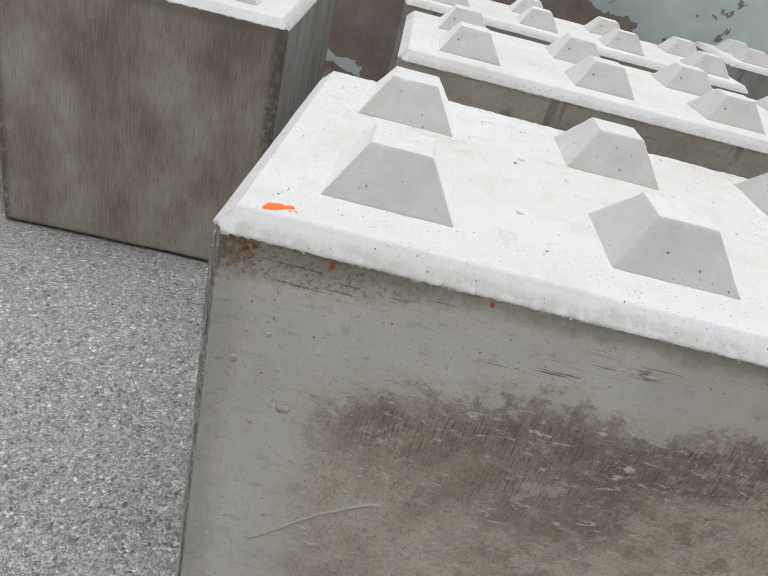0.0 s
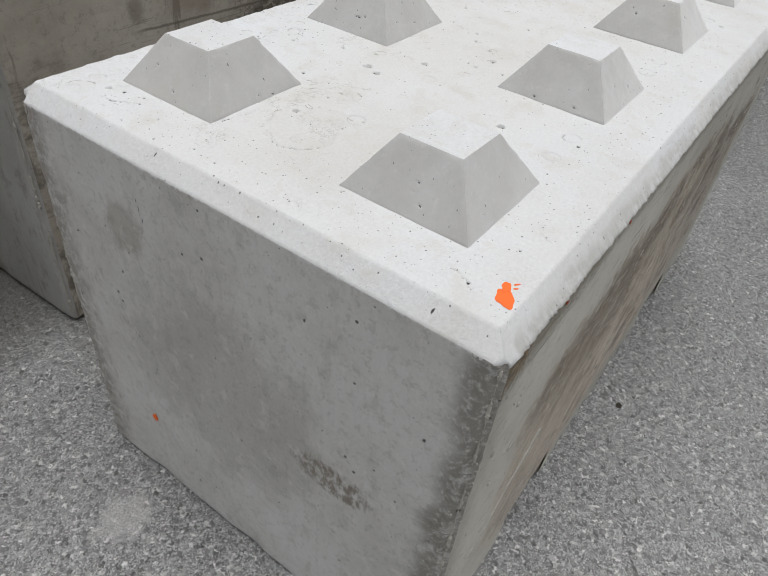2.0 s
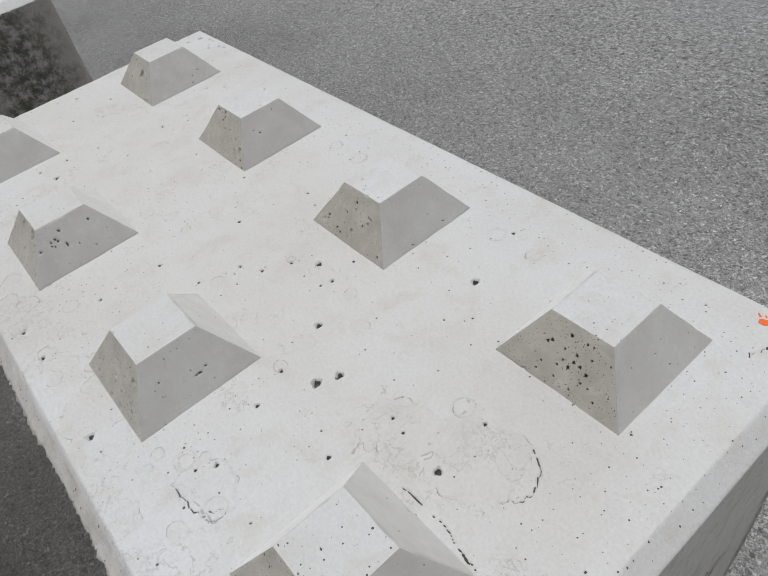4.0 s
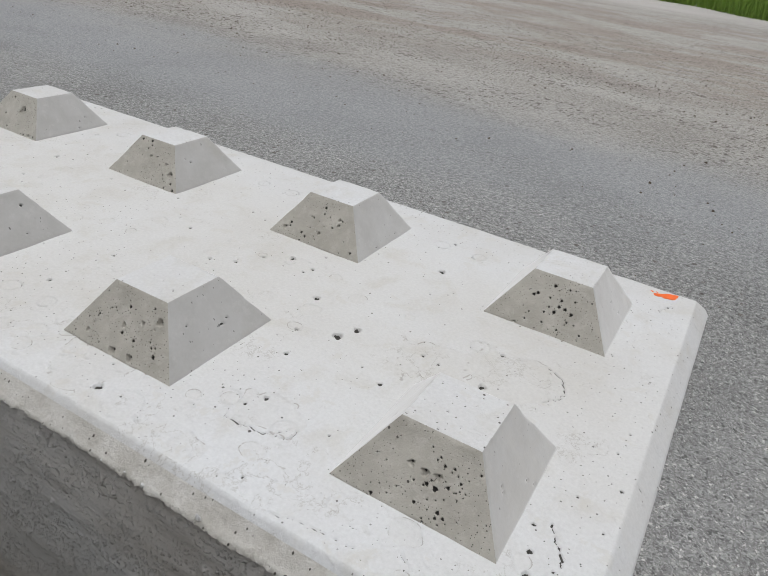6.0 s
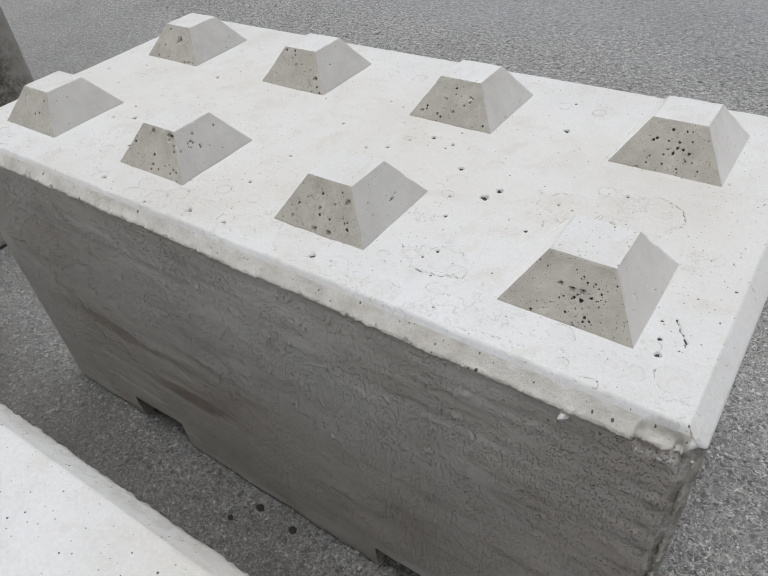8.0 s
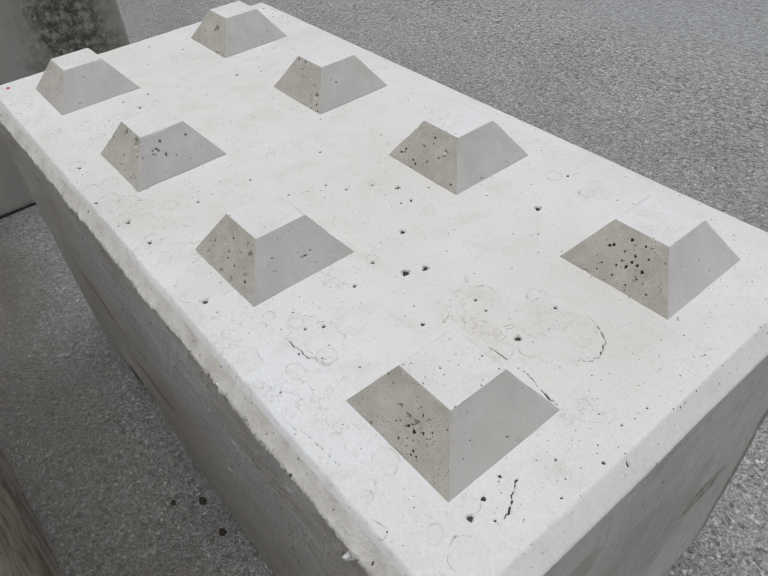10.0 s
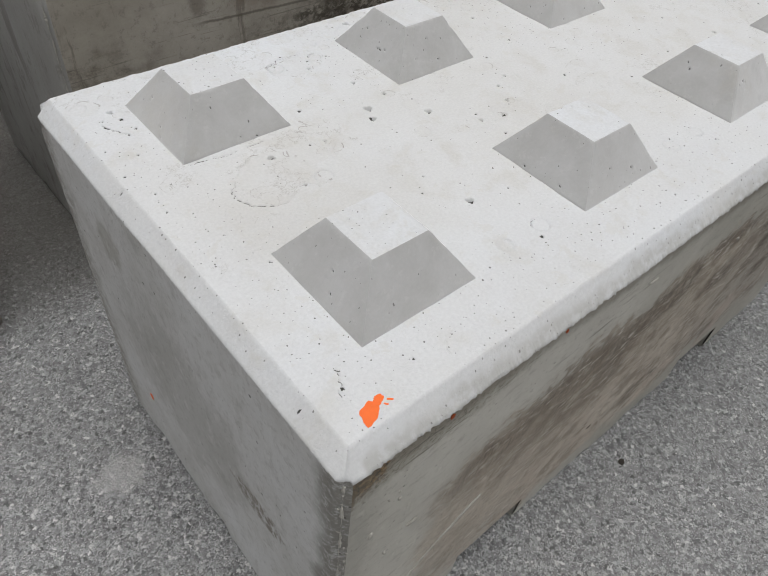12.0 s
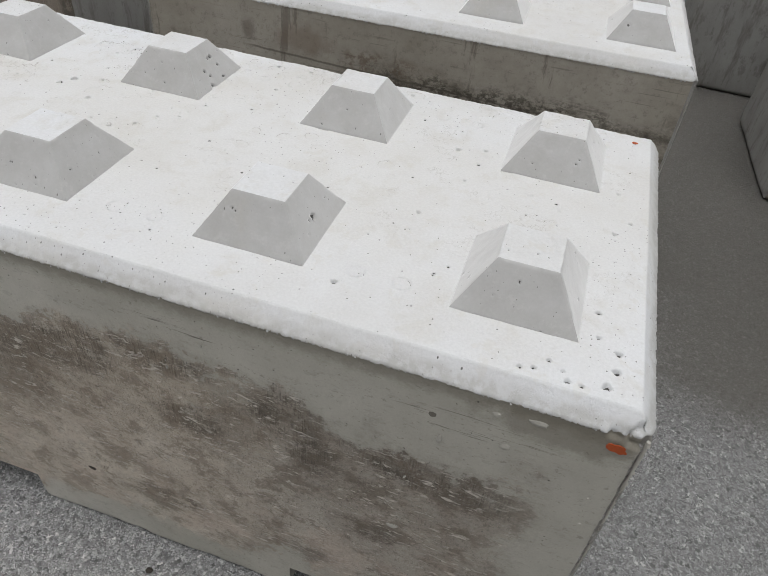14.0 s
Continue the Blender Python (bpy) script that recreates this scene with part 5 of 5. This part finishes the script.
def near_top(h, hole, p):
    u, v = p[:, 0], p[:, 1]
    rnd = np.random.RandomState(5)
    gone = np.zeros(len(p))
    spall(gone, p, 0.395, 0.655, 0.040, 0.0014, 61)
    spall(gone, p, 0.447, 0.660, 0.012, 0.0016, 65)
    spall(gone, p, 0.205, 0.415, 0.060, 0.0013, 62)
    spall(gone, p, 0.30, 0.45, 0.05, 0.0009, 63)
    spall(gone, p, 0.62, 0.70, 0.05, 0.0010, 64)
    for k in range(44):
        spall(gone, p, rnd.uniform(0.05, 1.5), rnd.uniform(0.66, 0.77), rnd.uniform(0.007, 0.022), rnd.uniform(0.0006, 0.0012), 70 + k)
    for k in range(22):
        spall(gone, p, rnd.uniform(0.3, 1.4), rnd.uniform(0.32, 0.52), rnd.uniform(0.006, 0.016), 0.0009, 110 + k)
    h += gone
    rim = np.clip((v - 0.70) / 0.07, 0, 1)
    h -= rim * 0.0018 * np.clip(fbm(p, 60, 4, 55) - 0.15, 0, 1) + rim * 0.0006 * fbm(p, 110, 2, 56)
    for x, y, r in BIG_PITS + END_PITS:
        dent(h, u, v, x, y, r * 0.72, r * 0.62, 0.45)
        # off-centre dark core paints the pit's shaded side
        dent(hole, u, v, x + r * 0.08, y - r * 0.10, r * 0.55, 0.0034, 0.5)
    for k, (x, y) in enumerate(RINGS):
        ring(h, u, v, x, y, 0.012 + 0.001 * (k % 3), 0.0016, 0.0018)
        # arc also cut as a hole, so painted shade marks it
        ring(hole, u, v, x, y, 0.012 + 0.001 * (k % 3), 0.0021, 0.0013, (k * 1.3, 1.2 + 0.4 * (k % 3)))
    ring(h, u, v, 0.528, 0.740, 0.022, 0.0012, arc=(0.5, 5.2))
    ring(h, u, v, 0.600, 0.515, 0.017, 0.0016, arc=(1.0, 4.0))
    groove(hole, u, v, [(0.436, 0.667), (0.430, 0.688), (0.405, 0.684), (0.385, 0.684), (0.368, 0.679), (0.366, 0.669), (0.358, 0.656)], 0.0011, 0.0026)
    groove(hole, u, v, [(0.149, 0.437), (0.135, 0.421), (0.130, 0.406), (0.136, 0.392), (0.143, 0.378), (0.165, 0.365)], 0.0011, 0.0026)
    groove(hole, u, v, [(0.241, 0.730), (0.217, 0.727), (0.193, 0.725), (0.173, 0.736), (0.163, 0.740)], 0.0009, 0.0017)
    groove(hole, u, v, [(0.208, 0.068), (0.191, 0.064), (0.184, 0.046)], 0.0007, 0.0015)
    ring(h, u, v, 0.447, 0.660, 0.012, 0.0018, 0.0035)
    ring(h, u, v, 0.610, 0.660, 0.020, 0.0012, 0.0030)
    groove(hole, u, v, [(0.235, 0.498), (0.174, 0.494), (0.145, 0.501), (0.115, 0.505)], 0.0012, 0.0040)
    groove(hole, u, v, [(0.081, 0.614), (0.073, 0.631), (0.065, 0.640), (0.059, 0.657)], 0.0012, 0.0040)
    groove(hole, u, v, [(0.069, 0.107), (0.068, 0.096), (0.060, 0.083), (0.049, 0.072)], 0.0009, 0.0023)
    groove(hole, u, v, [(0.308, 0.760), (0.273, 0.752), (0.222, 0.748)], 0.0010, 0.0022)
    for k in range(90):
        r = rnd.choice([0.0016, 0.0021, 0.0028], p=[0.5, 0.35, 0.15])
        dent(hole, u, v, rnd.uniform(0.03, 1.57), rnd.uniform(0.03, 0.76), r, r * 2.0, 0.5)
    for k in range(64):
        a, r, long = rnd.uniform(0, 6.3), rnd.uniform(0.004, 0.010), rnd.uniform(1.2, 3.5)
        x, y = rnd.uniform(0.25, 1.5), rnd.uniform(0.30, 0.76) if k % 2 else rnd.uniform(0.66, 0.77)
        ring(h, u, v, x, y, r, 0.0016, 0.0024, (a, long))
    return np.clip(-gone / 0.0010, 0, 1.5)


def near_sides(h, hole, p, s):
    """Air holes and chips of the four sides."""
    rnd = np.random.RandomState(8)
    far = np.where(s == 4, 0, 9)
    yy, zz = p[:, 1] + far, p[:, 2]
    for y, z, r in ((0.506, 0.791, 0.006), (0.613, 0.551, 0.006), (0.639, 0.498, 0.006), (0.417, 0.495, 0.005), (0.247, 0.683, 0.004),
                    (0.092, 0.790, 0.005), (0.556, 0.448, 0.004), (0.066, 0.609, 0.004), (0.158, 0.455, 0.005)):
        dent(hole, yy, zz, y, z, r * 0.6, 0.0036, 0.3, 0.75)
    groove(hole, yy, zz, [(0.548, 0.728), (0.540, 0.709), (0.536, 0.68), (0.540, 0.66)], 0.0015, 0.0030)
    groove(hole, yy, zz, [(0.620, 0.43), (0.584, 0.40), (0.575, 0.36), (0.580, 0.34)], 0.0015, 0.0028)
    xx = p[:, 0] + np.where(s == 1, 0, 9)
    for x, z, r in ((0.112, 0.53, 0.006), (0.563, 0.716, 0.008), (0.705, 0.231, 0.011), (0.642, 0.388, 0.008), (0.95, 0.30, 0.008), (1.32, 0.42, 0.007)):
        dent(h, xx, zz, x, z, r, r * 0.5, 0.3, 0.6)
    for k in range(70):
        x = abs(rnd.normal(0, 0.10)) + 0.015
        dent(h, xx, zz, x, rnd.uniform(0.08, 0.72), rnd.uniform(0.003, 0.005), -0.0016, 0.2)
    for where, r, depth in (((0.05, 0.79, 0.778), 0.028, 0.005), ((0.015, 0.78, 0.770), 0.020, 0.005), ((1.59, 0.0, 0.775), 0.022, 0.007),
                            ((1.56, 0.0, 0.770), 0.016, 0.004), ((0.0, 0.02, 0.40), 0.02, 0.003),
                            ((0.02, 0.0, 0.012), 0.03, 0.008)):
        bite(h, p, where, r, depth, int(r * 7000))


def bite(h, p, where, r, depth, seed):
    """A chunk broken away round a point of an arris."""
    d = np.linalg.norm(p - np.array(where), axis=1) / r
    near = np.flatnonzero(d < 1.6)
    if len(near):
        h[near] -= depth * np.clip((1 + 0.5 * fbm(p[near], 50, 3, seed) - d[near]) * 3, 0, 1) * (1 + 0.4 * fbm(p[near], 120, 2, seed + 1))


NOTCHES = [(0.310, 0.500, 0.088), (1.105, 1.290, 0.088)]
studs = [stud_mesh("stud", 56, 30 + k, pits=FLANK_PITS if k == 1 else [(x / 1000, y / 1000, r / 1000) for x, y, r in STUD_PITS.get(k, ())], chips=STUD_CHIPS.get(k)) for k in range(8)]
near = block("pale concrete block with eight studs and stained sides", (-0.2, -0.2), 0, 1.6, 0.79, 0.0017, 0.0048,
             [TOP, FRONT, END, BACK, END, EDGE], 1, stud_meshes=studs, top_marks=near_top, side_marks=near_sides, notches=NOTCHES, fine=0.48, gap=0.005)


def blot(name, centre, size, axes, seed, material, parent, label, lift=0.0007):
    """A thin ragged paint mark lying on a face; axes: the two directions along it."""
    rnd = np.random.RandomState(seed)
    bm = bmesh.new()
    ax, ay = Vector(axes[0]), Vector(axes[1])
    up = ax.cross(ay)
    phase = rnd.uniform(0, 6.28, 6)
    rim = []
    for k in range(64):
        a = 2 * math.pi * k / 64
        r = 1 + sum(0.085 / (1 + 0.25 * j) * math.sin((j + 2) * a + phase[j]) for j in range(6)) + rnd.uniform(-0.035, 0.035)
        rim.append(bm.verts.new(Vector(centre) + ax * (size[0] * r * math.cos(a)) + ay * (size[1] * r * math.sin(a)) + up * lift))
    top = bm.faces.new(rim)
    ext = bmesh.ops.extrude_face_region(bm, geom=[top])
    bmesh.ops.translate(bm, vec=-up * lift * 1.5, verts=[g for g in ext["geom"] if isinstance(g, bmesh.types.BMVert)])
    bmesh.ops.recalc_face_normals(bm, faces=bm.faces)
    return part(name, bm_mesh(name, bm, material), parent, label)


blot("paint_mark", (0.064, 0.0400, H), (0.0145, 0.0092), ((0.86, 0.51, 0), (-0.51, 0.86, 0)), 4, ORANGE, near, "bright orange spray paint mark")
blot("paint_mark", (0.080, 0.0470, H), (0.0085, 0.0050), ((0.97, 0.22, 0), (-0.22, 0.97, 0)), 7, ORANGE, near, "bright orange spray paint mark", 0.0009)
blot("paint_mark", (0.0915, 0.0405, H), (0.0040, 0.0012), ((0.75, -0.66, 0), (0.66, 0.75, 0)), 6, ORANGE, near, "small orange paint smear")
blot("paint_mark", (0.0845, 0.0385, H), (0.0030, 0.0010), ((0.6, -0.8, 0), (0.8, 0.6, 0)), 8, ORANGE, near, "small orange paint smear")
blot("paint_mark", (1.562, -0.002, 0.747), (0.013, 0.0075), ((0.95, 0, -0.3), (0.3, 0, 0.95)), 9, RUST_ORANGE, near, "faded orange paint mark")
blot("paint_mark", (-0.001, 0.611, 0.199), (0.006, 0.010), ((0, -1, 0), (0, 0, 1)), 12, ORANGE, near, "small orange paint speck")
blot("paint_mark", (0.151, -0.001, 0.762), (0.0035, 0.0042), ((1, 0, 0), (0, 0, 1)), 13, RUST_ORANGE, near, "small orange paint speck")
blot("paint_mark", (0.349, -0.001, 0.764), (0.0024, 0.0034), ((1, 0, 0), (0, 0, 1)), 14, RUST_ORANGE, near, "small orange paint speck")
blot("paint_mark", (1.545, 0.735, H), (0.006, 0.004), ((1, 0, 0), (0, 1, 0)), 15, RUST_ORANGE, near, "small orange paint speck")


def strand(name, points, radius, material, parent, label, seed=0):
    """A lumpy thread of set cement along the points."""
    bm = bmesh.new()
    rnd = np.random.RandomState(seed)
    fine = []
    for p, q in zip(points, points[1:]):
        for s in np.linspace(0, 1, 7)[:-1]:
            fine.append(Vector(p).lerp(Vector(q), s) + Vector((0, 0, rnd.normal(0, 0.0009))))
    fine.append(Vector(points[-1]))
    loops = []
    for k, p in enumerate(fine):
        d = (fine[min(k + 1, len(fine) - 1)] - fine[max(k - 1, 0)]).normalized()
        e1 = d.cross(Vector((0, 1, 0))).normalized()
        e2 = d.cross(e1)
        r = radius * (0.55 + 0.8 * rnd.rand()) * (0.3 if k in (0, len(fine) - 1) else 1)
        loops.append([bm.verts.new(p + e1 * r * math.cos(a) + e2 * r * math.sin(a)) for a in np.linspace(0, 2 * math.pi, 9)[:-1]])
    for l0, l1 in zip(loops, loops[1:]):
        for k in range(8):
            bm.faces.new((l0[k], l0[(k + 1) % 8], l1[(k + 1) % 8], l1[k]))
    bm.faces.new(loops[0])
    bm.faces.new(loops[-1])
    bmesh.ops.recalc_face_normals(bm, faces=bm.faces)
    return part(name, bm_mesh(name, bm, material, True), parent, label)


strand("cement_ridge", [(0.109, 0, 0.237), (0.141, 0, 0.265), (0.174, 0, 0.296), (0.213, 0, 0.333), (0.279, 0, 0.376), (0.30, 0, 0.382)], 0.0031, CEMENT, near, "thin raised ridge of set cement", 3)


def fin(x, y, z0, z1, radius, material, label, seed, parent=near):
    """A ragged fin of leaked cement along an upright arris of a block."""
    rnd = np.random.RandomState(seed)
    zs = np.arange(z0, z1, 0.0028)
    grow = np.clip(0.5 + 0.75 * fbm(np.c_[0 * zs, 0 * zs, zs], 34, 3, seed) + 0.25 * rnd.uniform(-1, 1, len(zs)), 0.10, 1.7)
    bm = bmesh.new()
    loops = []
    for z, g in zip(zs, grow):
        r = radius * g
        sx, sy = rnd.normal(0, 0.0006, 2)
        loops.append([bm.verts.new((x + sx + r * math.cos(a) * 0.8, y + sy + r * math.sin(a), z)) for a in np.linspace(0, 2 * math.pi, 8)[:-1]])
    for l0, l1 in zip(loops, loops[1:]):
        for k in range(7):
            bm.faces.new((l0[k], l0[(k + 1) % 7], l1[(k + 1) % 7], l1[k]))
    bm.faces.new(loops[0])
    bm.faces.new(loops[-1])
    bmesh.ops.recalc_face_normals(bm, faces=bm.faces)
    return part("cement_fin", bm_mesh("cement fin", bm, material), parent, label)


fin(0.0055, 0.0055, 0.02, 0.768, 0.0027, CEMENT, "ragged fin of leaked cement", 51)
fin(1.5945, 0.0055, 0.02, 0.768, 0.0030, CEMENT, "ragged fin of leaked cement", 52)
fin(0.0085, 0.7815, 0.02, 0.765, 0.0042, CEMENT, "ragged fin of leaked cement", 53)


def lump(name, size, material, seed, subdiv=2):
    bm = bmesh.new()
    bmesh.ops.create_icosphere(bm, subdivisions=subdiv, radius=1)
    for v in bm.verts:
        k = 1 + 0.35 * noise.noise(v.co * 1.7 + Vector((seed * 3.1, 0, 0))) + 0.12 * noise.noise(v.co * 4 + Vector((0, seed, 0)))
        v.co = Vector((v.co.x * size[0], v.co.y * size[1], v.co.z * size[2])) * k
    return bm_mesh(name, bm, material, False)


for k, (x, z, w, t) in enumerate([(0.127, 0.523, 0.011, 0.006), (0.049, 0.591, 0.005, 0.007), (0.09, 0.642, 0.004, 0.004), (0.082, 0.487, 0.004, 0.004),
                                  (0.572, 0.716, 0.013, 0.003), (1.433, 0.682, 0.008, 0.006), (1.345, 0.655, 0.004, 0.010), (1.464, 0.748, 0.014, 0.005), (1.41, 0.742, 0.006, 0.005),
                                  (1.299, 0.387, 0.010, 0.006)]):
    s = part("cement_lump", lump("cement lump", (w, 0.003, t), CEMENT, k), near, "crumb of set cement")
    s.location = (x, 0.0, z)

# grit stuck to the near block's faces, lips and arrises
rnd = np.random.RandomState(19)
GRIT = [lump("grit", (1.0, 0.8, 0.7), mat, 60 + k, 1) for k in range(4) for mat in (CEMENT, TOP)]


def grit(where, size, pale):
    s = part("cement_lump", GRIT[2 * rnd.randint(4) + pale], near)
    s.location, s.scale = where, (size * rnd.uniform(0.8, 1.6), size * rnd.uniform(0.7, 1.0), size * rnd.uniform(0.7, 1.3))
    s.rotation_euler = rnd.uniform(0, 6.28, 3)


for k in range(34):
    grit((0.02 + abs(rnd.normal(0, 0.055)), 0.0, rnd.uniform(0.15, 0.72)), rnd.choice([0.0015, 0.002, 0.003]), 0)
for k in range(40):
    q = rnd.uniform(0, 0.013)
    grit((q, 0.013 - q, rnd.uniform(0.06, 0.765)), rnd.choice([0.0013, 0.0018, 0.0028]), 0)
for k in range(26):
    grit((rnd.uniform(0.85, 1.58), 0.0, rnd.uniform(0.52, 0.74)), rnd.choice([0.0015, 0.002, 0.003]), 0)
for k in range(44):
    grit((rnd.uniform(0.03, 1.57), -0.0005, H - LIP - rnd.uniform(0.0, 0.004)), rnd.choice([0.0012, 0.0018, 0.0024]), 1)
for k in range(40):
    grit((rnd.uniform(0.03, 1.57), 0.79, H - LIP - rnd.uniform(-0.006, 0.006)), rnd.choice([0.0016, 0.0024, 0.0034]), 1)
for k in range(9):
    grit((rnd.uniform(0.03, 0.12), 0.789, rnd.uniform(0.74, 0.775)), rnd.choice([0.002, 0.003, 0.004]), 1)
for k in range(22):
    grit((1.60, rnd.uniform(0.03, 0.76), H - LIP - rnd.uniform(0.0, 0.004)), rnd.choice([0.0016, 0.0024]), 1)
grit((0.148, 0.792, 0.764), 0.0075, 1)

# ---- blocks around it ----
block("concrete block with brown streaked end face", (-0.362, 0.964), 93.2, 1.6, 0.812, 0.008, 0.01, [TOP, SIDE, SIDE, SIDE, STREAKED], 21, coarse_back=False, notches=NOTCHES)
behind = block("pale concrete block with weathered dark side", (-0.058, 0.933), 1.45, 1.55, 0.78, 0.005, 0.010, [TOP, SEAMED, SIDE, SIDE, SIDE], 22, coarse_back=False, tall=1.015)
fin(0.0055, 0.0055, 0.02, 0.768, 0.0036, CEMENT, "ragged fin of leaked cement", 54, behind)
fin(1.5445, 0.0055, 0.02, 0.768, 0.0046, CEMENT, "ragged fin of leaked cement", 55, behind)
block("concrete block standing in the second row", (-0.110, 2.115), 0.4, 1.55, 0.78, 0.008, 0.012, [TOP, WEATHERED, SIDE, SIDE, SIDE], 23, coarse_back=False)
block("concrete block close to the painted wall", (1.710, 3.085), -2.0, 1.6, 0.72, 0.010, 0.015, [TOP, SIDE, SIDE, SIDE, SIDE], 24, coarse_back=False)
block("grey concrete block with smooth stained faces", (2.080, 1.960), 2.0, 1.6, 0.78, 0.010, 0.012, [TOP, WEATHERED, SIDE, SIDE, SIDE], 25, coarse_back=False)
block("concrete block with dark mottled end", (2.255, 0.945), 1.5, 1.6, 0.79, 0.010, 0.012, [TOP, SIDE, SIDE, SIDE, WEATHERED], 26, coarse_back=False)
block("light grey concrete block beside the road", (2.240, -0.045), 0.0, 1.6, 0.785, 0.010, 0.012, [TOP, SIDE, SIDE, SIDE, MOSSY], 27, coarse_back=False)

# ---- loose bits on the ground ----
for k, (x, y, s) in enumerate([(1.428, -0.564, 0.016), (1.335, -0.569, 0.013), (1.373, -0.633, 0.020), (1.424, -0.731, 0.007), (1.307, -0.697, 0.009)]):
    ob = new("concrete_crumb", lump("crumb", (s * 1.3, s * 1.05, s * 0.7), CRUMB, k + 20, 1))
    ob.location = (x, y, s * 0.52)
    tagged(ob, "pale broken crumb of concrete on the asphalt", "concrete crumb", "crumbs on the asphalt")
for k, (x, y, s) in enumerate([(0.623, 0.625, 0.012), (0.517, 0.628, 0.012), (0.666, 0.682, 0.009), (0.61, -0.271, 0.010)]):
    ob = new("soil_clod", lump("clod", (s, s * 0.8, s * 0.5), DIRT, k + 40, 1))
    ob.location = (x, y, s * 0.4)
    tagged(ob, "small dark clod of soil on the asphalt", "soil clod", "clods on the asphalt")

# ---- small clods strewn over the road ----
rnd = np.random.RandomState(77)
spots = np.c_[rnd.uniform(-2.5, 9.0, 9000), rnd.uniform(-10.5, -1.0, 9000), np.zeros(9000)]
thick = 0.5 + fbm(spots * np.array([0.45, 1.2, 1.0]), 0.8, 3, 5) * 0.9
chance = np.clip((-spots[:, 1] - 2.6) / 4.0, 0.015, 1.0) * np.clip(thick, 0.12, 1.0)
spots = spots[rnd.uniform(0, 1, 9000) < chance]
verts, faces = [], []
for x, y, _ in spots:
    r, i = rnd.choice([0.004, 0.006, 0.009, 0.013], p=[0.35, 0.35, 0.22, 0.08]) * min(1.0, 0.6 - 0.1 * y), len(verts)
    turn = rnd.uniform(0, 6.28)
    for k in range(5):
        a, q = turn + k * 1.257, r * rnd.uniform(0.7, 1.25)
        verts.append((x + q * math.cos(a), y + q * math.sin(a), -0.001))
    for k in range(5):
        a, q = turn + 0.6 + k * 1.257, r * rnd.uniform(0.35, 0.7)
        verts.append((x + q * math.cos(a), y + q * math.sin(a), r * rnd.uniform(0.5, 0.9)))
    faces += [(i + k, i + (k + 1) % 5, i + 5 + k) for k in range(5)] + [(i + (k + 1) % 5, i + 5 + (k + 1) % 5, i + 5 + k) for k in range(5)]
    faces.append(tuple(i + 5 + k for k in range(5)))
me = bpy.data.meshes.new("road clods")
me.from_pydata(verts, [], faces)
me.materials.append(CLOD)
tagged(new("road_clods", me), "small brown clods of soil strewn over the road", "soil clods", kind="stuff")

# ---- grass across the road ----
rnd = np.random.RandomState(3)
verts, faces = [], []
for k in range(16000):
    x = rnd.uniform(-9, 9)
    y = -19.6 - 0.45 * x - abs(rnd.normal(0, 1.3)) + 0.25 * math.sin(x * 2.1)
    a, hgt, w = rnd.uniform(0, 6.28), rnd.uniform(0.2, 0.75), rnd.uniform(0.006, 0.016)
    dx, dy = math.cos(a), math.sin(a)
    bend = rnd.uniform(0.1, 0.35) * hgt
    i = len(verts)
    verts += [(x - dy * w, y + dx * w, 0), (x + dy * w, y - dx * w, 0), (x + dx * bend * 0.4 + dy * w * 0.7, y + dy * bend * 0.4, hgt * 0.6), (x + dx * bend, y + dy * bend, hgt)]
    faces.append((i, i + 1, i + 2, i + 3))
me = mesh_from("grass blades", np.array(verts), np.array(faces), np.zeros(len(faces), int), [GRASS], False)
tagged(new("grass", me), "long green grass along the far road edge", "grass", kind="stuff")
